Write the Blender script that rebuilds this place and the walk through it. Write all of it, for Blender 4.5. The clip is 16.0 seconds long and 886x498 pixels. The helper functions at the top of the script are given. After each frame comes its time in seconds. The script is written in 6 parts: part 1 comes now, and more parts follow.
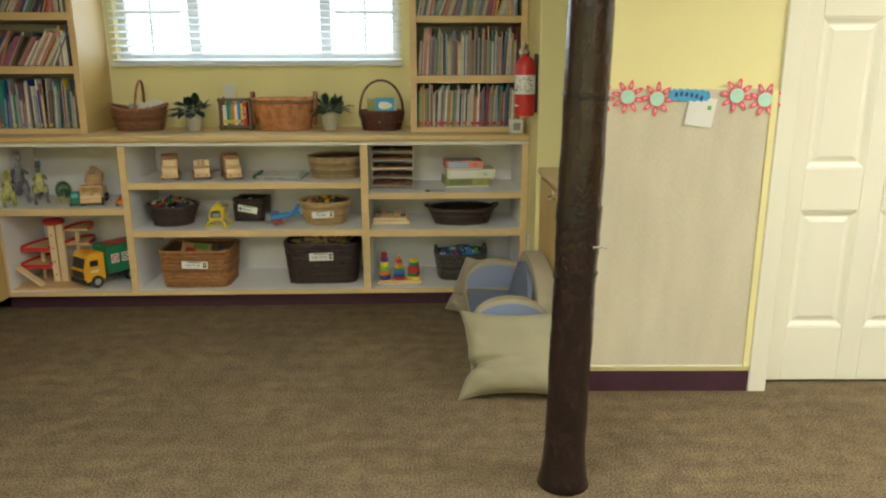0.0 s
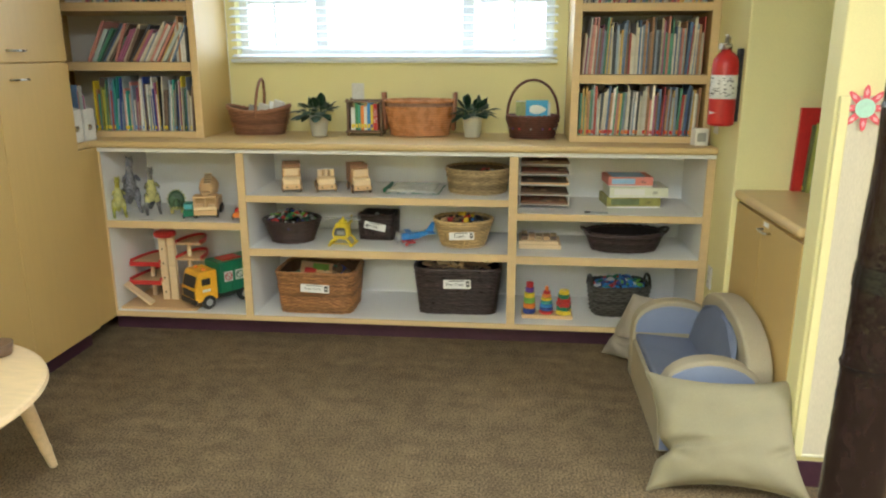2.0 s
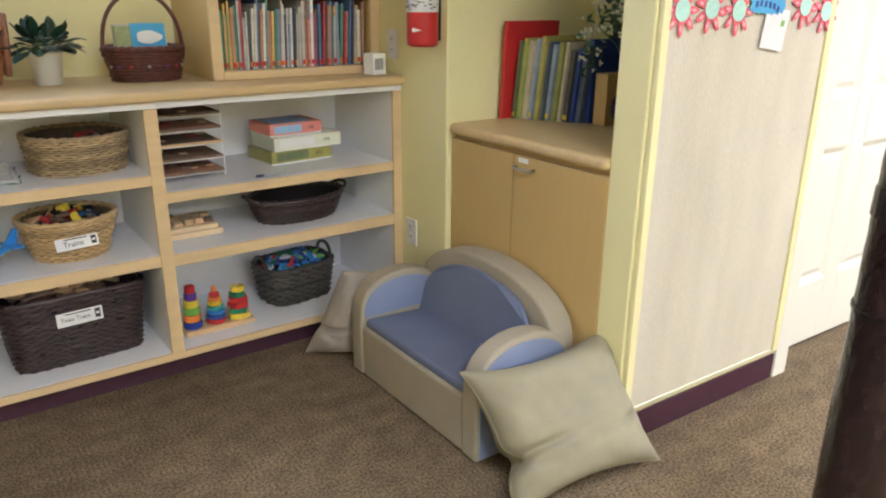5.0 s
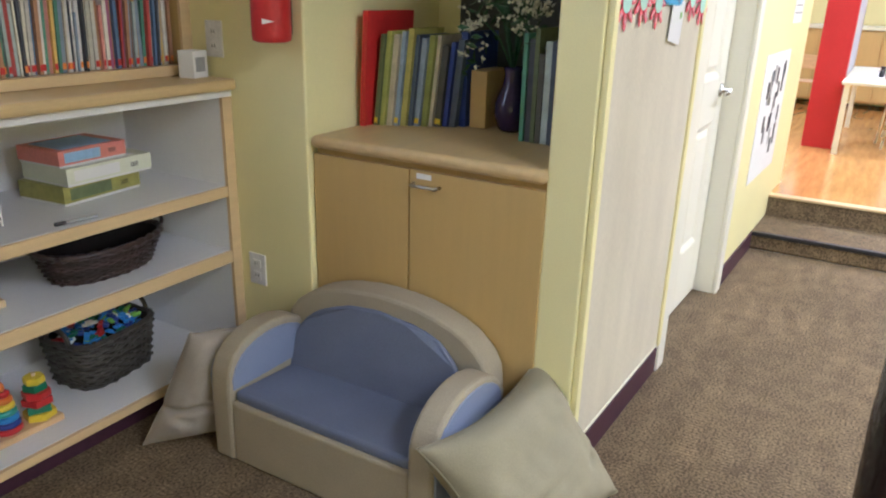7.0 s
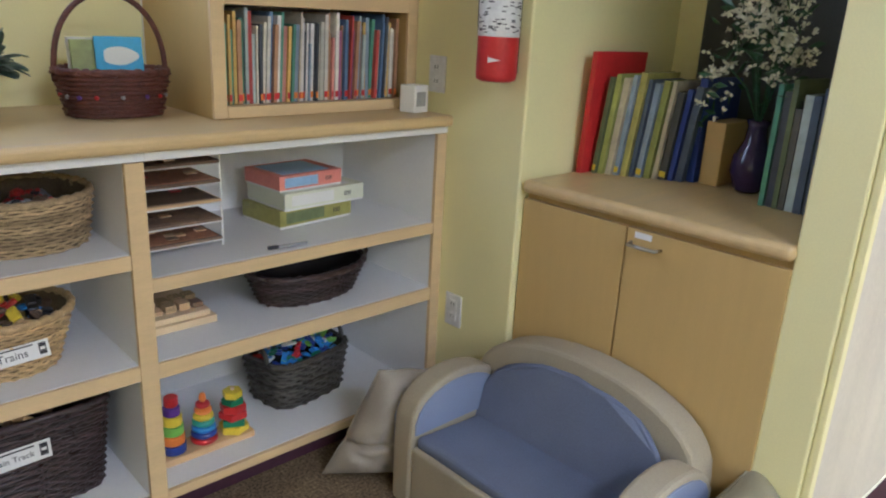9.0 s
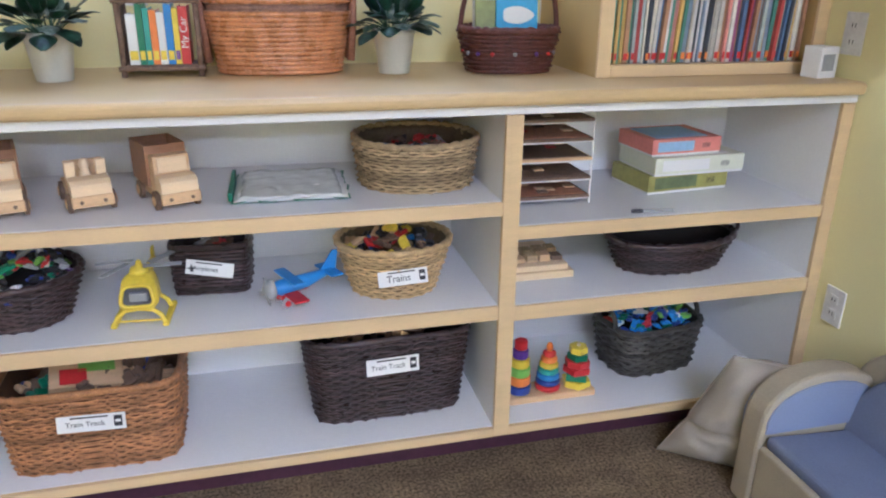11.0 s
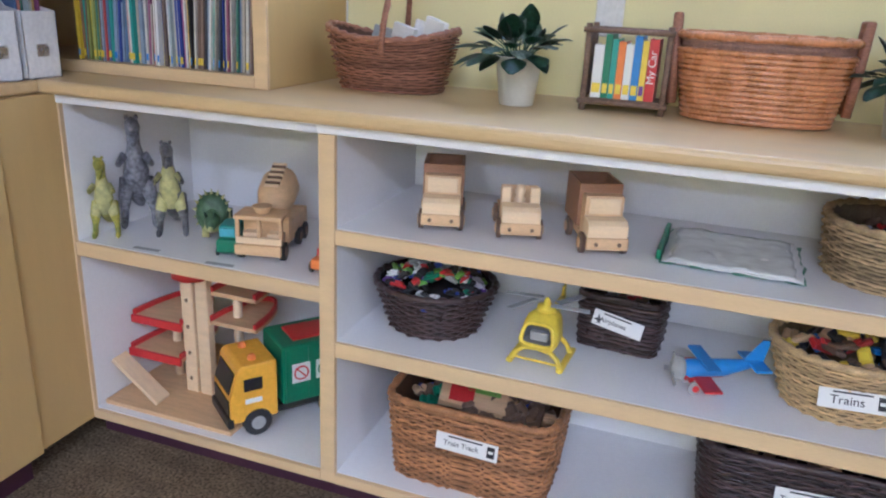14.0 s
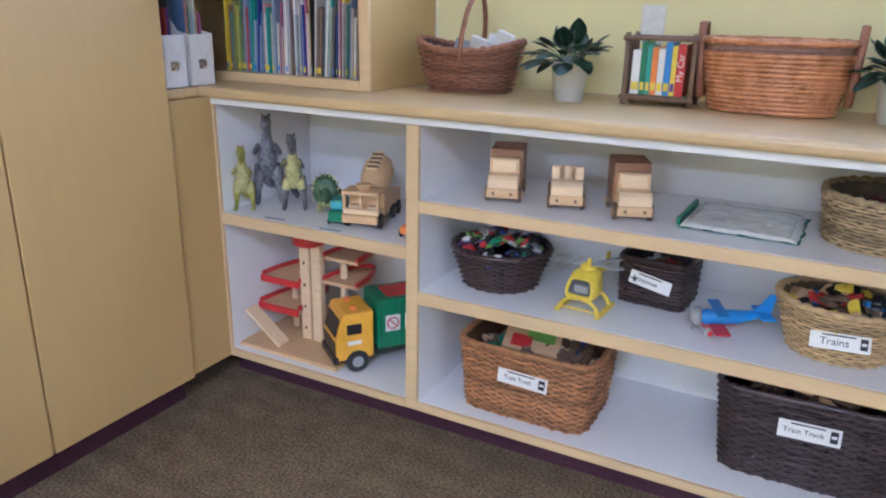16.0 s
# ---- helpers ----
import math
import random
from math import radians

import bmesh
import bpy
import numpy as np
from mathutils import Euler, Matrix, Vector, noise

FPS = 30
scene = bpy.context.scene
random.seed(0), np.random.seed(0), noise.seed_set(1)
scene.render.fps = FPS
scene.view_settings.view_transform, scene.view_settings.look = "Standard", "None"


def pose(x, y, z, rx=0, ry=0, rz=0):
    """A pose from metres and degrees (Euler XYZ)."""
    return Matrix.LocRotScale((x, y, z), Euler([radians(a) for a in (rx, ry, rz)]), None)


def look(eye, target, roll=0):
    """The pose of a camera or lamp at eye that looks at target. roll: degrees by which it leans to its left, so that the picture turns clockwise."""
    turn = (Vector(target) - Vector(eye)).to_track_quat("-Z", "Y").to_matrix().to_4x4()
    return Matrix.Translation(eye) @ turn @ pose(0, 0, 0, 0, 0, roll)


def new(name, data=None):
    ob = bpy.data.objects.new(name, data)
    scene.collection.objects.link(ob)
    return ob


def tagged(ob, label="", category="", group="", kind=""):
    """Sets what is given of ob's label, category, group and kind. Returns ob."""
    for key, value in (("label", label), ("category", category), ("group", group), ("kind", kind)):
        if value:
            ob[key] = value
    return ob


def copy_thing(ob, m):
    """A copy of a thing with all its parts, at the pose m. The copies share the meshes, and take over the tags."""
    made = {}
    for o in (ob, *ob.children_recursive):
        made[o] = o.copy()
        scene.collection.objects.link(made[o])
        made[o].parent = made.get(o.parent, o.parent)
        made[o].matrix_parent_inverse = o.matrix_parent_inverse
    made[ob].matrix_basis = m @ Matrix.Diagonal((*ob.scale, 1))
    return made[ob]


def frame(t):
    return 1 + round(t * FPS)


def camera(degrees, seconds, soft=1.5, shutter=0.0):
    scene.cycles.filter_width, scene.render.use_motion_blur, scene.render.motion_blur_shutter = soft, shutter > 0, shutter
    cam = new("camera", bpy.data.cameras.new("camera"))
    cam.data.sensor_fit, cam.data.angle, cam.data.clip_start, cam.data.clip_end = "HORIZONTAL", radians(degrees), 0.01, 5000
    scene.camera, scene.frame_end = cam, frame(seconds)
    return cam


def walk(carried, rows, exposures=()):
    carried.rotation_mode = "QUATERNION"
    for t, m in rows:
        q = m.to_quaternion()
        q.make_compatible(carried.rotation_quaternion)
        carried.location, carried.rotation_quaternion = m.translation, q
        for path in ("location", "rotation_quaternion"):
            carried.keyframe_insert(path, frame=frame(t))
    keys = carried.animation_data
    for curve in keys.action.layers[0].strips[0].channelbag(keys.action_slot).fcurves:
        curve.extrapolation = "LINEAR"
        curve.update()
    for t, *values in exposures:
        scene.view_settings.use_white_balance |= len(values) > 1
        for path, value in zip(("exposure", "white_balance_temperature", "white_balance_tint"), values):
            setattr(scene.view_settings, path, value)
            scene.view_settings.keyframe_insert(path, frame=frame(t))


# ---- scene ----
cam = camera(62.2, 16.0, soft=2.1)
PATH = [
    (0, (0.067, 0.233, 1.536), (0.124, 2.168, 1.036), -0.1),
    (0.5, (-0.024, 0.374, 1.579), (-0.019, 2.314, 1.092), -1.9),
    (1, (-0.125, 0.509, 1.571), (-0.164, 2.444, 1.067), -0.9),
    (1.5, (-0.222, 0.722, 1.536), (-0.343, 2.659, 1.052), -0.3),
    (2, (-0.281, 0.93, 1.534), (-0.468, 2.855, 1.025), -0.0),
    (2.5, (-0.431, 1.12, 1.497), (-0.394, 3.041, 0.945), -0.6),
    (3, (-0.581, 1.315, 1.487), (-0.305, 3.206, 0.896), -0.8),
    (3.5, (-0.653, 1.573, 1.458), (-0.245, 3.43, 0.84), -0.4),
    (4, (-0.711, 1.773, 1.441), (-0.134, 3.579, 0.805), 1.4),
    (4.5, (-0.867, 1.953, 1.443), (-0.029, 3.648, 0.791), 0.1),
    (5, (-0.941, 2.101, 1.404), (0.171, 3.629, 0.752), 0.5),
    (5.2, (-0.945, 2.171, 1.391), (0.242, 3.642, 0.735), 1.0),
    (7.3, (-1.034, 2.887, 1.381), (0.63, 3.783, 0.728), 2.2),
    (7.5, (-1.04, 2.897, 1.372), (0.639, 3.772, 0.727), 2.6),
    (8, (-0.994, 2.92, 1.409), (0.664, 3.852, 0.789), 2.4),
    (8.5, (-0.957, 2.965, 1.397), (0.592, 4.078, 0.794), 3.1),
    (9, (-0.918, 2.98, 1.4), (0.404, 4.351, 0.79), 3.0),
    (9.5, (-0.914, 2.983, 1.394), (0.173, 4.536, 0.757), 3.0),
    (10, (-0.903, 2.972, 1.392), (-0.069, 4.654, 0.701), 2.2),
    (10.2, (-0.903, 2.985, 1.391), (-0.144, 4.694, 0.684), 1.9),
    (12.3, (-0.922, 2.969, 1.318), (-0.842, 4.849, 0.64), 0.1),
    (12.5, (-0.955, 3.003, 1.326), (-0.914, 4.88, 0.637), 0.1),
    (13, (-1.0, 3.106, 1.335), (-1.152, 4.976, 0.64), 0.0),
    (13.5, (-0.999, 3.177, 1.335), (-1.367, 5.022, 0.655), 1.9),
    (14, (-0.937, 3.211, 1.342), (-1.546, 5.003, 0.693), 2.9),
    (14.5, (-0.874, 3.192, 1.354), (-1.672, 4.907, 0.705), 1.4),
    (15, (-0.835, 3.084, 1.362), (-1.71, 4.767, 0.726), 0.9),
    (15.5, (-0.761, 2.931, 1.361), (-1.658, 4.604, 0.732), 0.5),
    (16, (-0.656, 2.843, 1.366), (-1.538, 4.524, 0.735), 1.1),
]
LOOKS = [(0, 0.02, 6250, 3), (0.5, 0.13, 6100, 3), (1.5, 0.44, 5930, 4), (3.5, 0.62, 5650, 7), (5, 0.58, 5420, 18), (7.5, 0.28, 5150, 18), (9, 0.40, 5020, 18), (10, 0.88, 4860, 22), (12.5, 0.80, 4760, 24), (16, 0.74, 4640, 24)]
walk(cam, [(t, look(eye, target, roll)) for t, eye, target, roll in PATH], LOOKS)

# ---- world, daylight and lamps ----
world = bpy.data.worlds.new("world")
scene.world = world
world.use_nodes = True
wn = world.node_tree
sky = wn.nodes.new("ShaderNodeTexSky")
sky.sky_type, sky.sun_disc = "NISHITA", False
sky.sun_elevation, sky.sun_rotation = radians(50), radians(198)
wn.links.new(sky.outputs[0], wn.nodes["Background"].inputs[0])
wn.nodes["Background"].inputs[1].default_value = 0.12


def area_lamp(name, m, sx, sy, watts, colour):
    d = bpy.data.lights.new(name, "AREA")
    d.shape, d.size, d.size_y, d.energy, d.color = "RECTANGLE", sx, sy, watts, colour
    ob = new(name, d)
    ob.matrix_world = m
    return ob


sun = new("sun", bpy.data.lights.new("sun", "SUN"))
sun.data.energy, sun.data.angle, sun.data.color = 2.5, radians(0.5), (1, 0.95, 0.86)
sun.matrix_world = look((0, 0, 0), (0.2, 0.6, -0.75))
WARM = (1.0, 0.98, 0.93)
area_lamp("window_daylight", look((-1.0, 5.24, 2.0), (-1.0, 0, 1.2)), 1.8, 0.9, 9, (0.86, 0.93, 1.0))
for lx, ly, watts in ((-0.5, 1.4, 46), (-0.9, -1.2, 86), (2.8, 1.9, 50), (1.9, -1.2, 52)):
    area_lamp("ceiling_tube_light", look((lx, ly, 2.62), (lx, ly, 0)), 1.15, 0.5, watts, WARM)
for lx, ly in ((5.6, 1.5), (5.6, 4.0)):
    area_lamp("far_ceiling_light", look((lx, ly, 2.85), (lx, ly, 0)), 1.15, 0.5, 70, (1, 0.96, 0.9))


# ---- materials ----
def material(name, colour, rough=0.6, vary=0.12, scale=8.0, fine=60.0, bump=0.15, metal=0.0, stretch=(1, 1, 1), second=None, each=0.0, coat=0.0, island=0.0):
    """A surface with stains at one scale, grain at another and fine relief."""
    m = bpy.data.materials.new(name)
    m.use_nodes = True
    t = m.node_tree
    n, l = t.nodes, t.links
    b = n["Principled BSDF"]
    co = n.new("ShaderNodeTexCoord")
    mp = n.new("ShaderNodeMapping")
    mp.inputs["Scale"].default_value = stretch
    l.new(co.outputs["Object"], mp.inputs[0])
    big = n.new("ShaderNodeTexNoise")
    big.inputs["Scale"].default_value, big.inputs["Detail"].default_value = scale, 3
    small = n.new("ShaderNodeTexNoise")
    small.inputs["Scale"].default_value, small.inputs["Detail"].default_value = fine, 4
    l.new(mp.outputs[0], big.inputs[0])
    l.new(mp.outputs[0], small.inputs[0])
    add = n.new("ShaderNodeMath")
    add.operation = "ADD"
    l.new(big.outputs[0], add.inputs[0])
    l.new(small.outputs[0], add.inputs[1])
    half = n.new("ShaderNodeMath")
    half.operation = "MULTIPLY"
    half.inputs[1].default_value = 0.5
    l.new(add.outputs[0], half.inputs[0])
    ramp = n.new("ShaderNodeValToRGB")
    dark = [c * (1 - vary) for c in colour] if second is None else second
    light = [min(1, c * (1 + vary)) for c in colour] if second is None else colour
    ramp.color_ramp.elements[0].position, ramp.color_ramp.elements[1].position = 0.38, 0.62
    ramp.color_ramp.elements[0].color, ramp.color_ramp.elements[1].color = (*dark, 1), (*light, 1)
    l.new(half.outputs[0], ramp.inputs[0])
    out = ramp.outputs[0]
    if each or island:
        info = n.new("ShaderNodeObjectInfo") if each else n.new("ShaderNodeNewGeometry")
        hue = n.new("ShaderNodeHueSaturation")
        rng = n.new("ShaderNodeMapRange")
        rng.inputs[3].default_value, rng.inputs[4].default_value = 1 - each - island, 1 + each + island
        l.new(info.outputs["Random" if each else "Random Per Island"], rng.inputs[0])
        l.new(rng.outputs[0], hue.inputs["Value"])
        l.new(out, hue.inputs["Color"])
        out = hue.outputs[0]
    l.new(out, b.inputs["Base Color"])
    b.inputs["Roughness"].default_value, b.inputs["Metallic"].default_value = rough, metal
    b.inputs["Coat Weight"].default_value = coat
    rr = n.new("ShaderNodeMapRange")
    rr.inputs[3].default_value, rr.inputs[4].default_value = max(0.03, rough - 0.08), min(1, rough + 0.08)
    l.new(big.outputs[0], rr.inputs[0])
    l.new(rr.outputs[0], b.inputs["Roughness"])
    if bump:
        bp = n.new("ShaderNodeBump")
        bp.inputs["Strength"].default_value, bp.inputs["Distance"].default_value = bump, 0.004
        l.new(small.outputs[0], bp.inputs["Height"])
        l.new(bp.outputs[0], b.inputs["Normal"])
    return m


YELLOW = material("yellow_wall_paint", (0.86, 0.80, 0.42), 0.55, 0.03, 1.5, 220, 0.12)
CREAM = material("cream_wall_paint", (0.80, 0.78, 0.60), 0.5, 0.03, 1.5, 220, 0.12)
CEILING = material("ceiling_paint", (0.82, 0.81, 0.76), 0.8, 0.04, 3, 150, 0.3)
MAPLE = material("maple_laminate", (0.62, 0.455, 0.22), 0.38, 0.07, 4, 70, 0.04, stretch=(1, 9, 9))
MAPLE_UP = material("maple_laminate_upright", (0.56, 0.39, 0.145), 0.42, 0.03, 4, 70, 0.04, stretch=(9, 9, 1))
EDGE = material("maple_edge_band", (0.70, 0.52, 0.28), 0.45, 0.06, 4, 80, 0.04, stretch=(1, 9, 9))
MELAMINE = material("white_melamine", (0.86, 0.86, 0.855), 0.35, 0.025, 3, 120, 0.03)
WHITE = material("white_paint", (0.82, 0.82, 0.80), 0.4, 0.03, 4, 120, 0.05)
DOOR = material("door_paint", (0.84, 0.82, 0.70), 0.38, 0.02, 3, 160, 0.06)
RUBBER = material("maroon_rubber_base", (0.062, 0.022, 0.040), 0.45, 0.15, 4, 60, 0.08)
BURLAP = material("burlap_board", (0.66, 0.61, 0.48), 0.9, 0.075, 9, 240, 0.5, stretch=(1, 1, 0.22))
WOODFLOOR = material("honey_wood_floor", (0.55, 0.29, 0.09), 0.18, 0.2, 3, 50, 0.03, stretch=(1, 8, 1))
RED_PAINT = material("red_paint", (0.50, 0.02, 0.025), 0.4, 0.06, 5, 80, 0.05)
BLACK = material("black_plastic", (0.02, 0.02, 0.022), 0.4, 0.2, 20, 120, 0.05)
CHROME = material("brushed_metal", (0.62, 0.61, 0.58), 0.28, 0.08, 20, 150, 0.05, metal=1.0)
WRAP = material("brown_plastic_wrap", (0.019, 0.010, 0.0095), 0.14, 0.35, 9, 30, 1.0, stretch=(1.8, 1.8, 1.0))
PAPER = material("white_paper", (0.82, 0.82, 0.80), 0.7, 0.02, 10, 150, 0.03)
INK = material("black_ink", (0.03, 0.03, 0.035), 0.6, 0.1, 30, 150, 0.0)


def carpet_material():
    """Short brown loops in soft patches, with rows of fine curved ripples."""
    m = bpy.data.materials.new("looped_brown_carpet")
    m.use_nodes = True
    n, l = m.node_tree.nodes, m.node_tree.links
    b = n["Principled BSDF"]
    co = n.new("ShaderNodeTexCoord")

    def tex(kind, scale, detail):
        k = n.new(kind)
        k.inputs["Scale"].default_value, k.inputs["Detail"].default_value = scale, detail
        l.new(co.outputs["Object"], k.inputs[0])
        return k

    def ramp(source, lo, hi, c0, c1):
        r = n.new("ShaderNodeValToRGB")
        r.color_ramp.elements[0].position, r.color_ramp.elements[1].position = lo, hi
        r.color_ramp.elements[0].color, r.color_ramp.elements[1].color = (*c0, 1), (*c1, 1)
        l.new(source, r.inputs[0])
        return r.outputs[0]

    def product(a, c, amount=1.0):
        x = n.new("ShaderNodeMixRGB")
        x.blend_type = "MULTIPLY"
        x.inputs[0].default_value = amount
        l.new(a, x.inputs[1])
        l.new(c, x.inputs[2])
        return x.outputs[0]

    fleck = tex("ShaderNodeTexNoise", 120, 8)
    worn = tex("ShaderNodeTexNoise", 1.7, 5)
    blotch = tex("ShaderNodeTexNoise", 11, 4)
    ripple = tex("ShaderNodeTexWave", 19, 2)
    ripple.inputs["Distortion"].default_value, ripple.inputs["Detail Scale"].default_value = 3.5, 0.8
    row = tex("ShaderNodeTexWave", 2.6, 2)
    row.bands_direction = "Y"
    row.inputs["Distortion"].default_value, row.inputs["Detail Scale"].default_value = 5.0, 1.3
    patch = ramp(tex("ShaderNodeTexNoise", 2.3, 2).outputs[0], 0.42, 0.62, (0.12, 0.12, 0.12), (1, 1, 1))
    mask = product(ramp(row.outputs[0], 0.25, 0.7, (0, 0, 0), (1, 1, 1)), patch)
    relief = product(ripple.outputs[0], mask)
    base = ramp(fleck.outputs[0], 0.33, 0.67, (0.066, 0.046, 0.024), (0.305, 0.226, 0.128))
    base = product(base, ramp(worn.outputs[0], 0.3, 0.7, (0.72, 0.70, 0.68), (1.1, 1.07, 1.02)), 0.7)
    base = product(base, ramp(blotch.outputs[0], 0.32, 0.68, (0.80, 0.79, 0.80), (1.12, 1.12, 1.1)))
    base = product(base, ramp(relief, 0.0, 1.0, (0.93, 0.93, 0.93), (1.22, 1.22, 1.22)))
    l.new(base, b.inputs["Base Color"])
    b.inputs["Roughness"].default_value = 0.95
    loop = n.new("ShaderNodeTexVoronoi")
    loop.inputs["Scale"].default_value = 260
    l.new(co.outputs["Object"], loop.inputs[0])
    h = n.new("ShaderNodeMath")
    h.operation = "MULTIPLY_ADD"
    h.inputs[1].default_value = 0.3
    l.new(loop.outputs[0], h.inputs[0])
    l.new(relief, h.inputs[2])
    bp = n.new("ShaderNodeBump")
    bp.inputs["Strength"].default_value, bp.inputs["Distance"].default_value = 0.4, 0.004
    l.new(h.outputs[0], bp.inputs["Height"])
    l.new(bp.outputs[0], b.inputs["Normal"])
    return m


CARPET = carpet_material()


# ---- building helpers ----
def link(name, bm, mat, smooth=False):
    me = bpy.data.meshes.new(name)
    bmesh.ops.recalc_face_normals(bm, faces=bm.faces)
    bm.to_mesh(me)
    bm.free()
    me.materials.append(mat)
    if smooth:
        for p in me.polygons:
            p.use_smooth = True
    return new(name, me)


def part(name, bm, mat, parent, label="", smooth=False):
    ob = link(name, bm, mat, smooth)
    ob.parent = parent
    if label:
        tagged(ob, label)
    return ob


def thing(name, label, category, x, y, z, rz=0, group="", kind=""):
    ob = new(name)
    ob.empty_display_size = 0.05
    ob.matrix_world = pose(x, y, z, 0, 0, rz)
    return tagged(ob, label, category, group, kind)


def structure(name, bm, mat, label, smooth=False):
    return tagged(link(name, bm, mat, smooth), label, name.split("_")[0], "", "structure")


def box(x0, y0, z0, x1, y1, z1, bevel=0.0, seg=2, m=None, into=None):
    """A box between two corners, with rounded edges."""
    bm = bmesh.new()
    bmesh.ops.create_cube(bm, size=1)
    for v in bm.verts:
        v.co = Vector(((x0 + x1) / 2 + v.co.x * (x1 - x0), (y0 + y1) / 2 + v.co.y * (y1 - y0), (z0 + z1) / 2 + v.co.z * (z1 - z0)))
    if bevel:
        bmesh.ops.bevel(bm, geom=bm.edges[:], offset=bevel, segments=seg, affect="EDGES", profile=0.5)
    if m is not None:
        bm.transform(m)
    return merge(into, bm)


def merge(into, bm):
    if into is None:
        return bm
    me = bpy.data.meshes.new("tmp")
    bm.to_mesh(me)
    bm.free()
    into.from_mesh(me)
    bpy.data.meshes.remove(me)
    return into


def tube(points, r, seg=8, closed=False, into=None, cap=True):
    """A round bar along points; r is one radius or one for each point."""
    bm = bmesh.new()
    pts = [Vector(p) for p in points]
    k = len(pts)
    rs = [r] * k if isinstance(r, (int, float)) else list(r)
    rings = []
    side = None
    for i in range(k):
        a, b = (pts[i - 1], pts[(i + 1) % k]) if closed else (pts[max(i - 1, 0)], pts[min(i + 1, k - 1)])
        d = (b - a).normalized()
        if side is None:
            side = d.orthogonal().normalized()
        side = (side - d * side.dot(d)).normalized()
        up = d.cross(side)
        rings.append([bm.verts.new(pts[i] + rs[i] * (side * math.cos(2 * math.pi * j / seg) + up * math.sin(2 * math.pi * j / seg))) for j in range(seg)])
    for i in range(k if closed else k - 1):
        a, b = rings[i], rings[(i + 1) % k]
        for j in range(seg):
            bm.faces.new((a[j], a[(j + 1) % seg], b[(j + 1) % seg], b[j]))
    if cap and not closed:
        bm.faces.new(rings[0])
        bm.faces.new(rings[-1])
    return merge(into, bm)


def lathe(profile, seg=24, m=None, into=None):
    """A turned shape from (radius, height) pairs; ends are closed."""
    bm = bmesh.new()
    rings = [[bm.verts.new((r * math.cos(2 * math.pi * j / seg), r * math.sin(2 * math.pi * j / seg), z)) for j in range(seg)] for r, z in profile]
    for a, b in zip(rings, rings[1:]):
        for j in range(seg):
            bm.faces.new((a[j], a[(j + 1) % seg], b[(j + 1) % seg], b[j]))
    bm.faces.new(rings[0])
    bm.faces.new(rings[-1])
    if m is not None:
        bm.transform(m)
    return merge(into, bm)


def prism(outline, depth, m=None, bevel=0.0, into=None):
    """A flat outline (x, z) made depth thick along y."""
    bm = bmesh.new()
    f = bm.faces.new([bm.verts.new((x, 0, z)) for x, z in outline])
    r = bmesh.ops.extrude_face_region(bm, geom=[f])
    for v in r["geom"]:
        if isinstance(v, bmesh.types.BMVert):
            v.co.y += depth
    if bevel:
        bmesh.ops.bevel(bm, geom=bm.edges[:], offset=bevel, segments=2, affect="EDGES", profile=0.5)
    if m is not None:
        bm.transform(m)
    return merge(into, bm)


# ---- the shell ----
structure("floor", box(-3.2, -2.6, -0.12, 3.42, 5.5, 0), CARPET, "brown looped carpet with a wavy fleck over the room")
structure("ceiling", box(-3.2, -2.6, 2.7, 3.7, 5.6, 2.8), CEILING, "plain white painted ceiling over the playroom")
WX0, WX1, WZ0, WZ1 = -1.93, -0.07, 1.52, 2.45
bm = box(-3.2, 5.3, 0, WX0, 5.45, 2.7)
box(WX1, 5.3, 0, 1.7, 5.45, 2.7, into=bm)
box(WX0, 5.3, 0, WX1, 5.45, WZ0, into=bm)
box(WX0, 5.3, WZ1, WX1, 5.45, 2.7, into=bm)
structure("wall_north", bm, YELLOW, "pale yellow painted wall behind the bookshelves")
structure("wall_west", box(-3.2, -2.6, 0, -3.1, 5.3, 2.7), YELLOW, "pale yellow painted side wall")
structure("wall_south", box(-3.2, -2.7, 0, 9.2, -2.6, 3.0), YELLOW, "pale yellow painted wall at the back of the room")
structure("wall_niche_side", box(0.722, 4.37, 0, 1.7, 5.3, 2.7, 0.006), YELLOW, "yellow painted wall beside the low shelving")
structure("wall_niche_back", box(1.5, 3.50, 0, 1.62, 4.37, 2.7), YELLOW, "yellow painted back wall of the cabinet niche")
ASKEW = pose(0.745, 3.45, 0, 0, 0, -1.7) @ pose(-0.745, -3.43, 0)


def on_partition(*things):
    """Turns things laid out along the partition to the slight angle at which it stands."""
    for ob in things:
        ob.matrix_world = ASKEW @ ob.matrix_world


bm = box(0.745, 3.43, 0, 1.66, 3.55, 2.7, 0.006)
box(2.57, 3.43, 0, 4.3, 3.55, 2.7, 0.004, into=bm)
box(1.66, 3.43, 2.06, 2.57, 3.55, 2.7, into=bm)
partition = structure("wall_board", bm, YELLOW, "pale yellow painted partition wall with a panelled door")
structure("wall_behind_door", box(1.62, 3.68, 0, 3.55, 3.78, 2.7), CREAM, "plain wall closing the cupboard behind the door")


# ---- baseboards, door, steps and far room ----
base_1 = structure("baseboard_1", box(0.742, 3.422, 0, 1.612, 3.43, 0.102, 0.002), RUBBER, "maroon rubber base strip along the wall")
base_2 = structure("baseboard_2", box(2.625, 3.421, 0, 3.418, 3.43, 0.102, 0.002), RUBBER, "maroon rubber base strip along the wall")
base_3 = structure("baseboard_3", box(0.737, 3.43, 0, 0.745, 3.55, 0.102, 0.002), RUBBER, "maroon rubber base strip on the wall end")


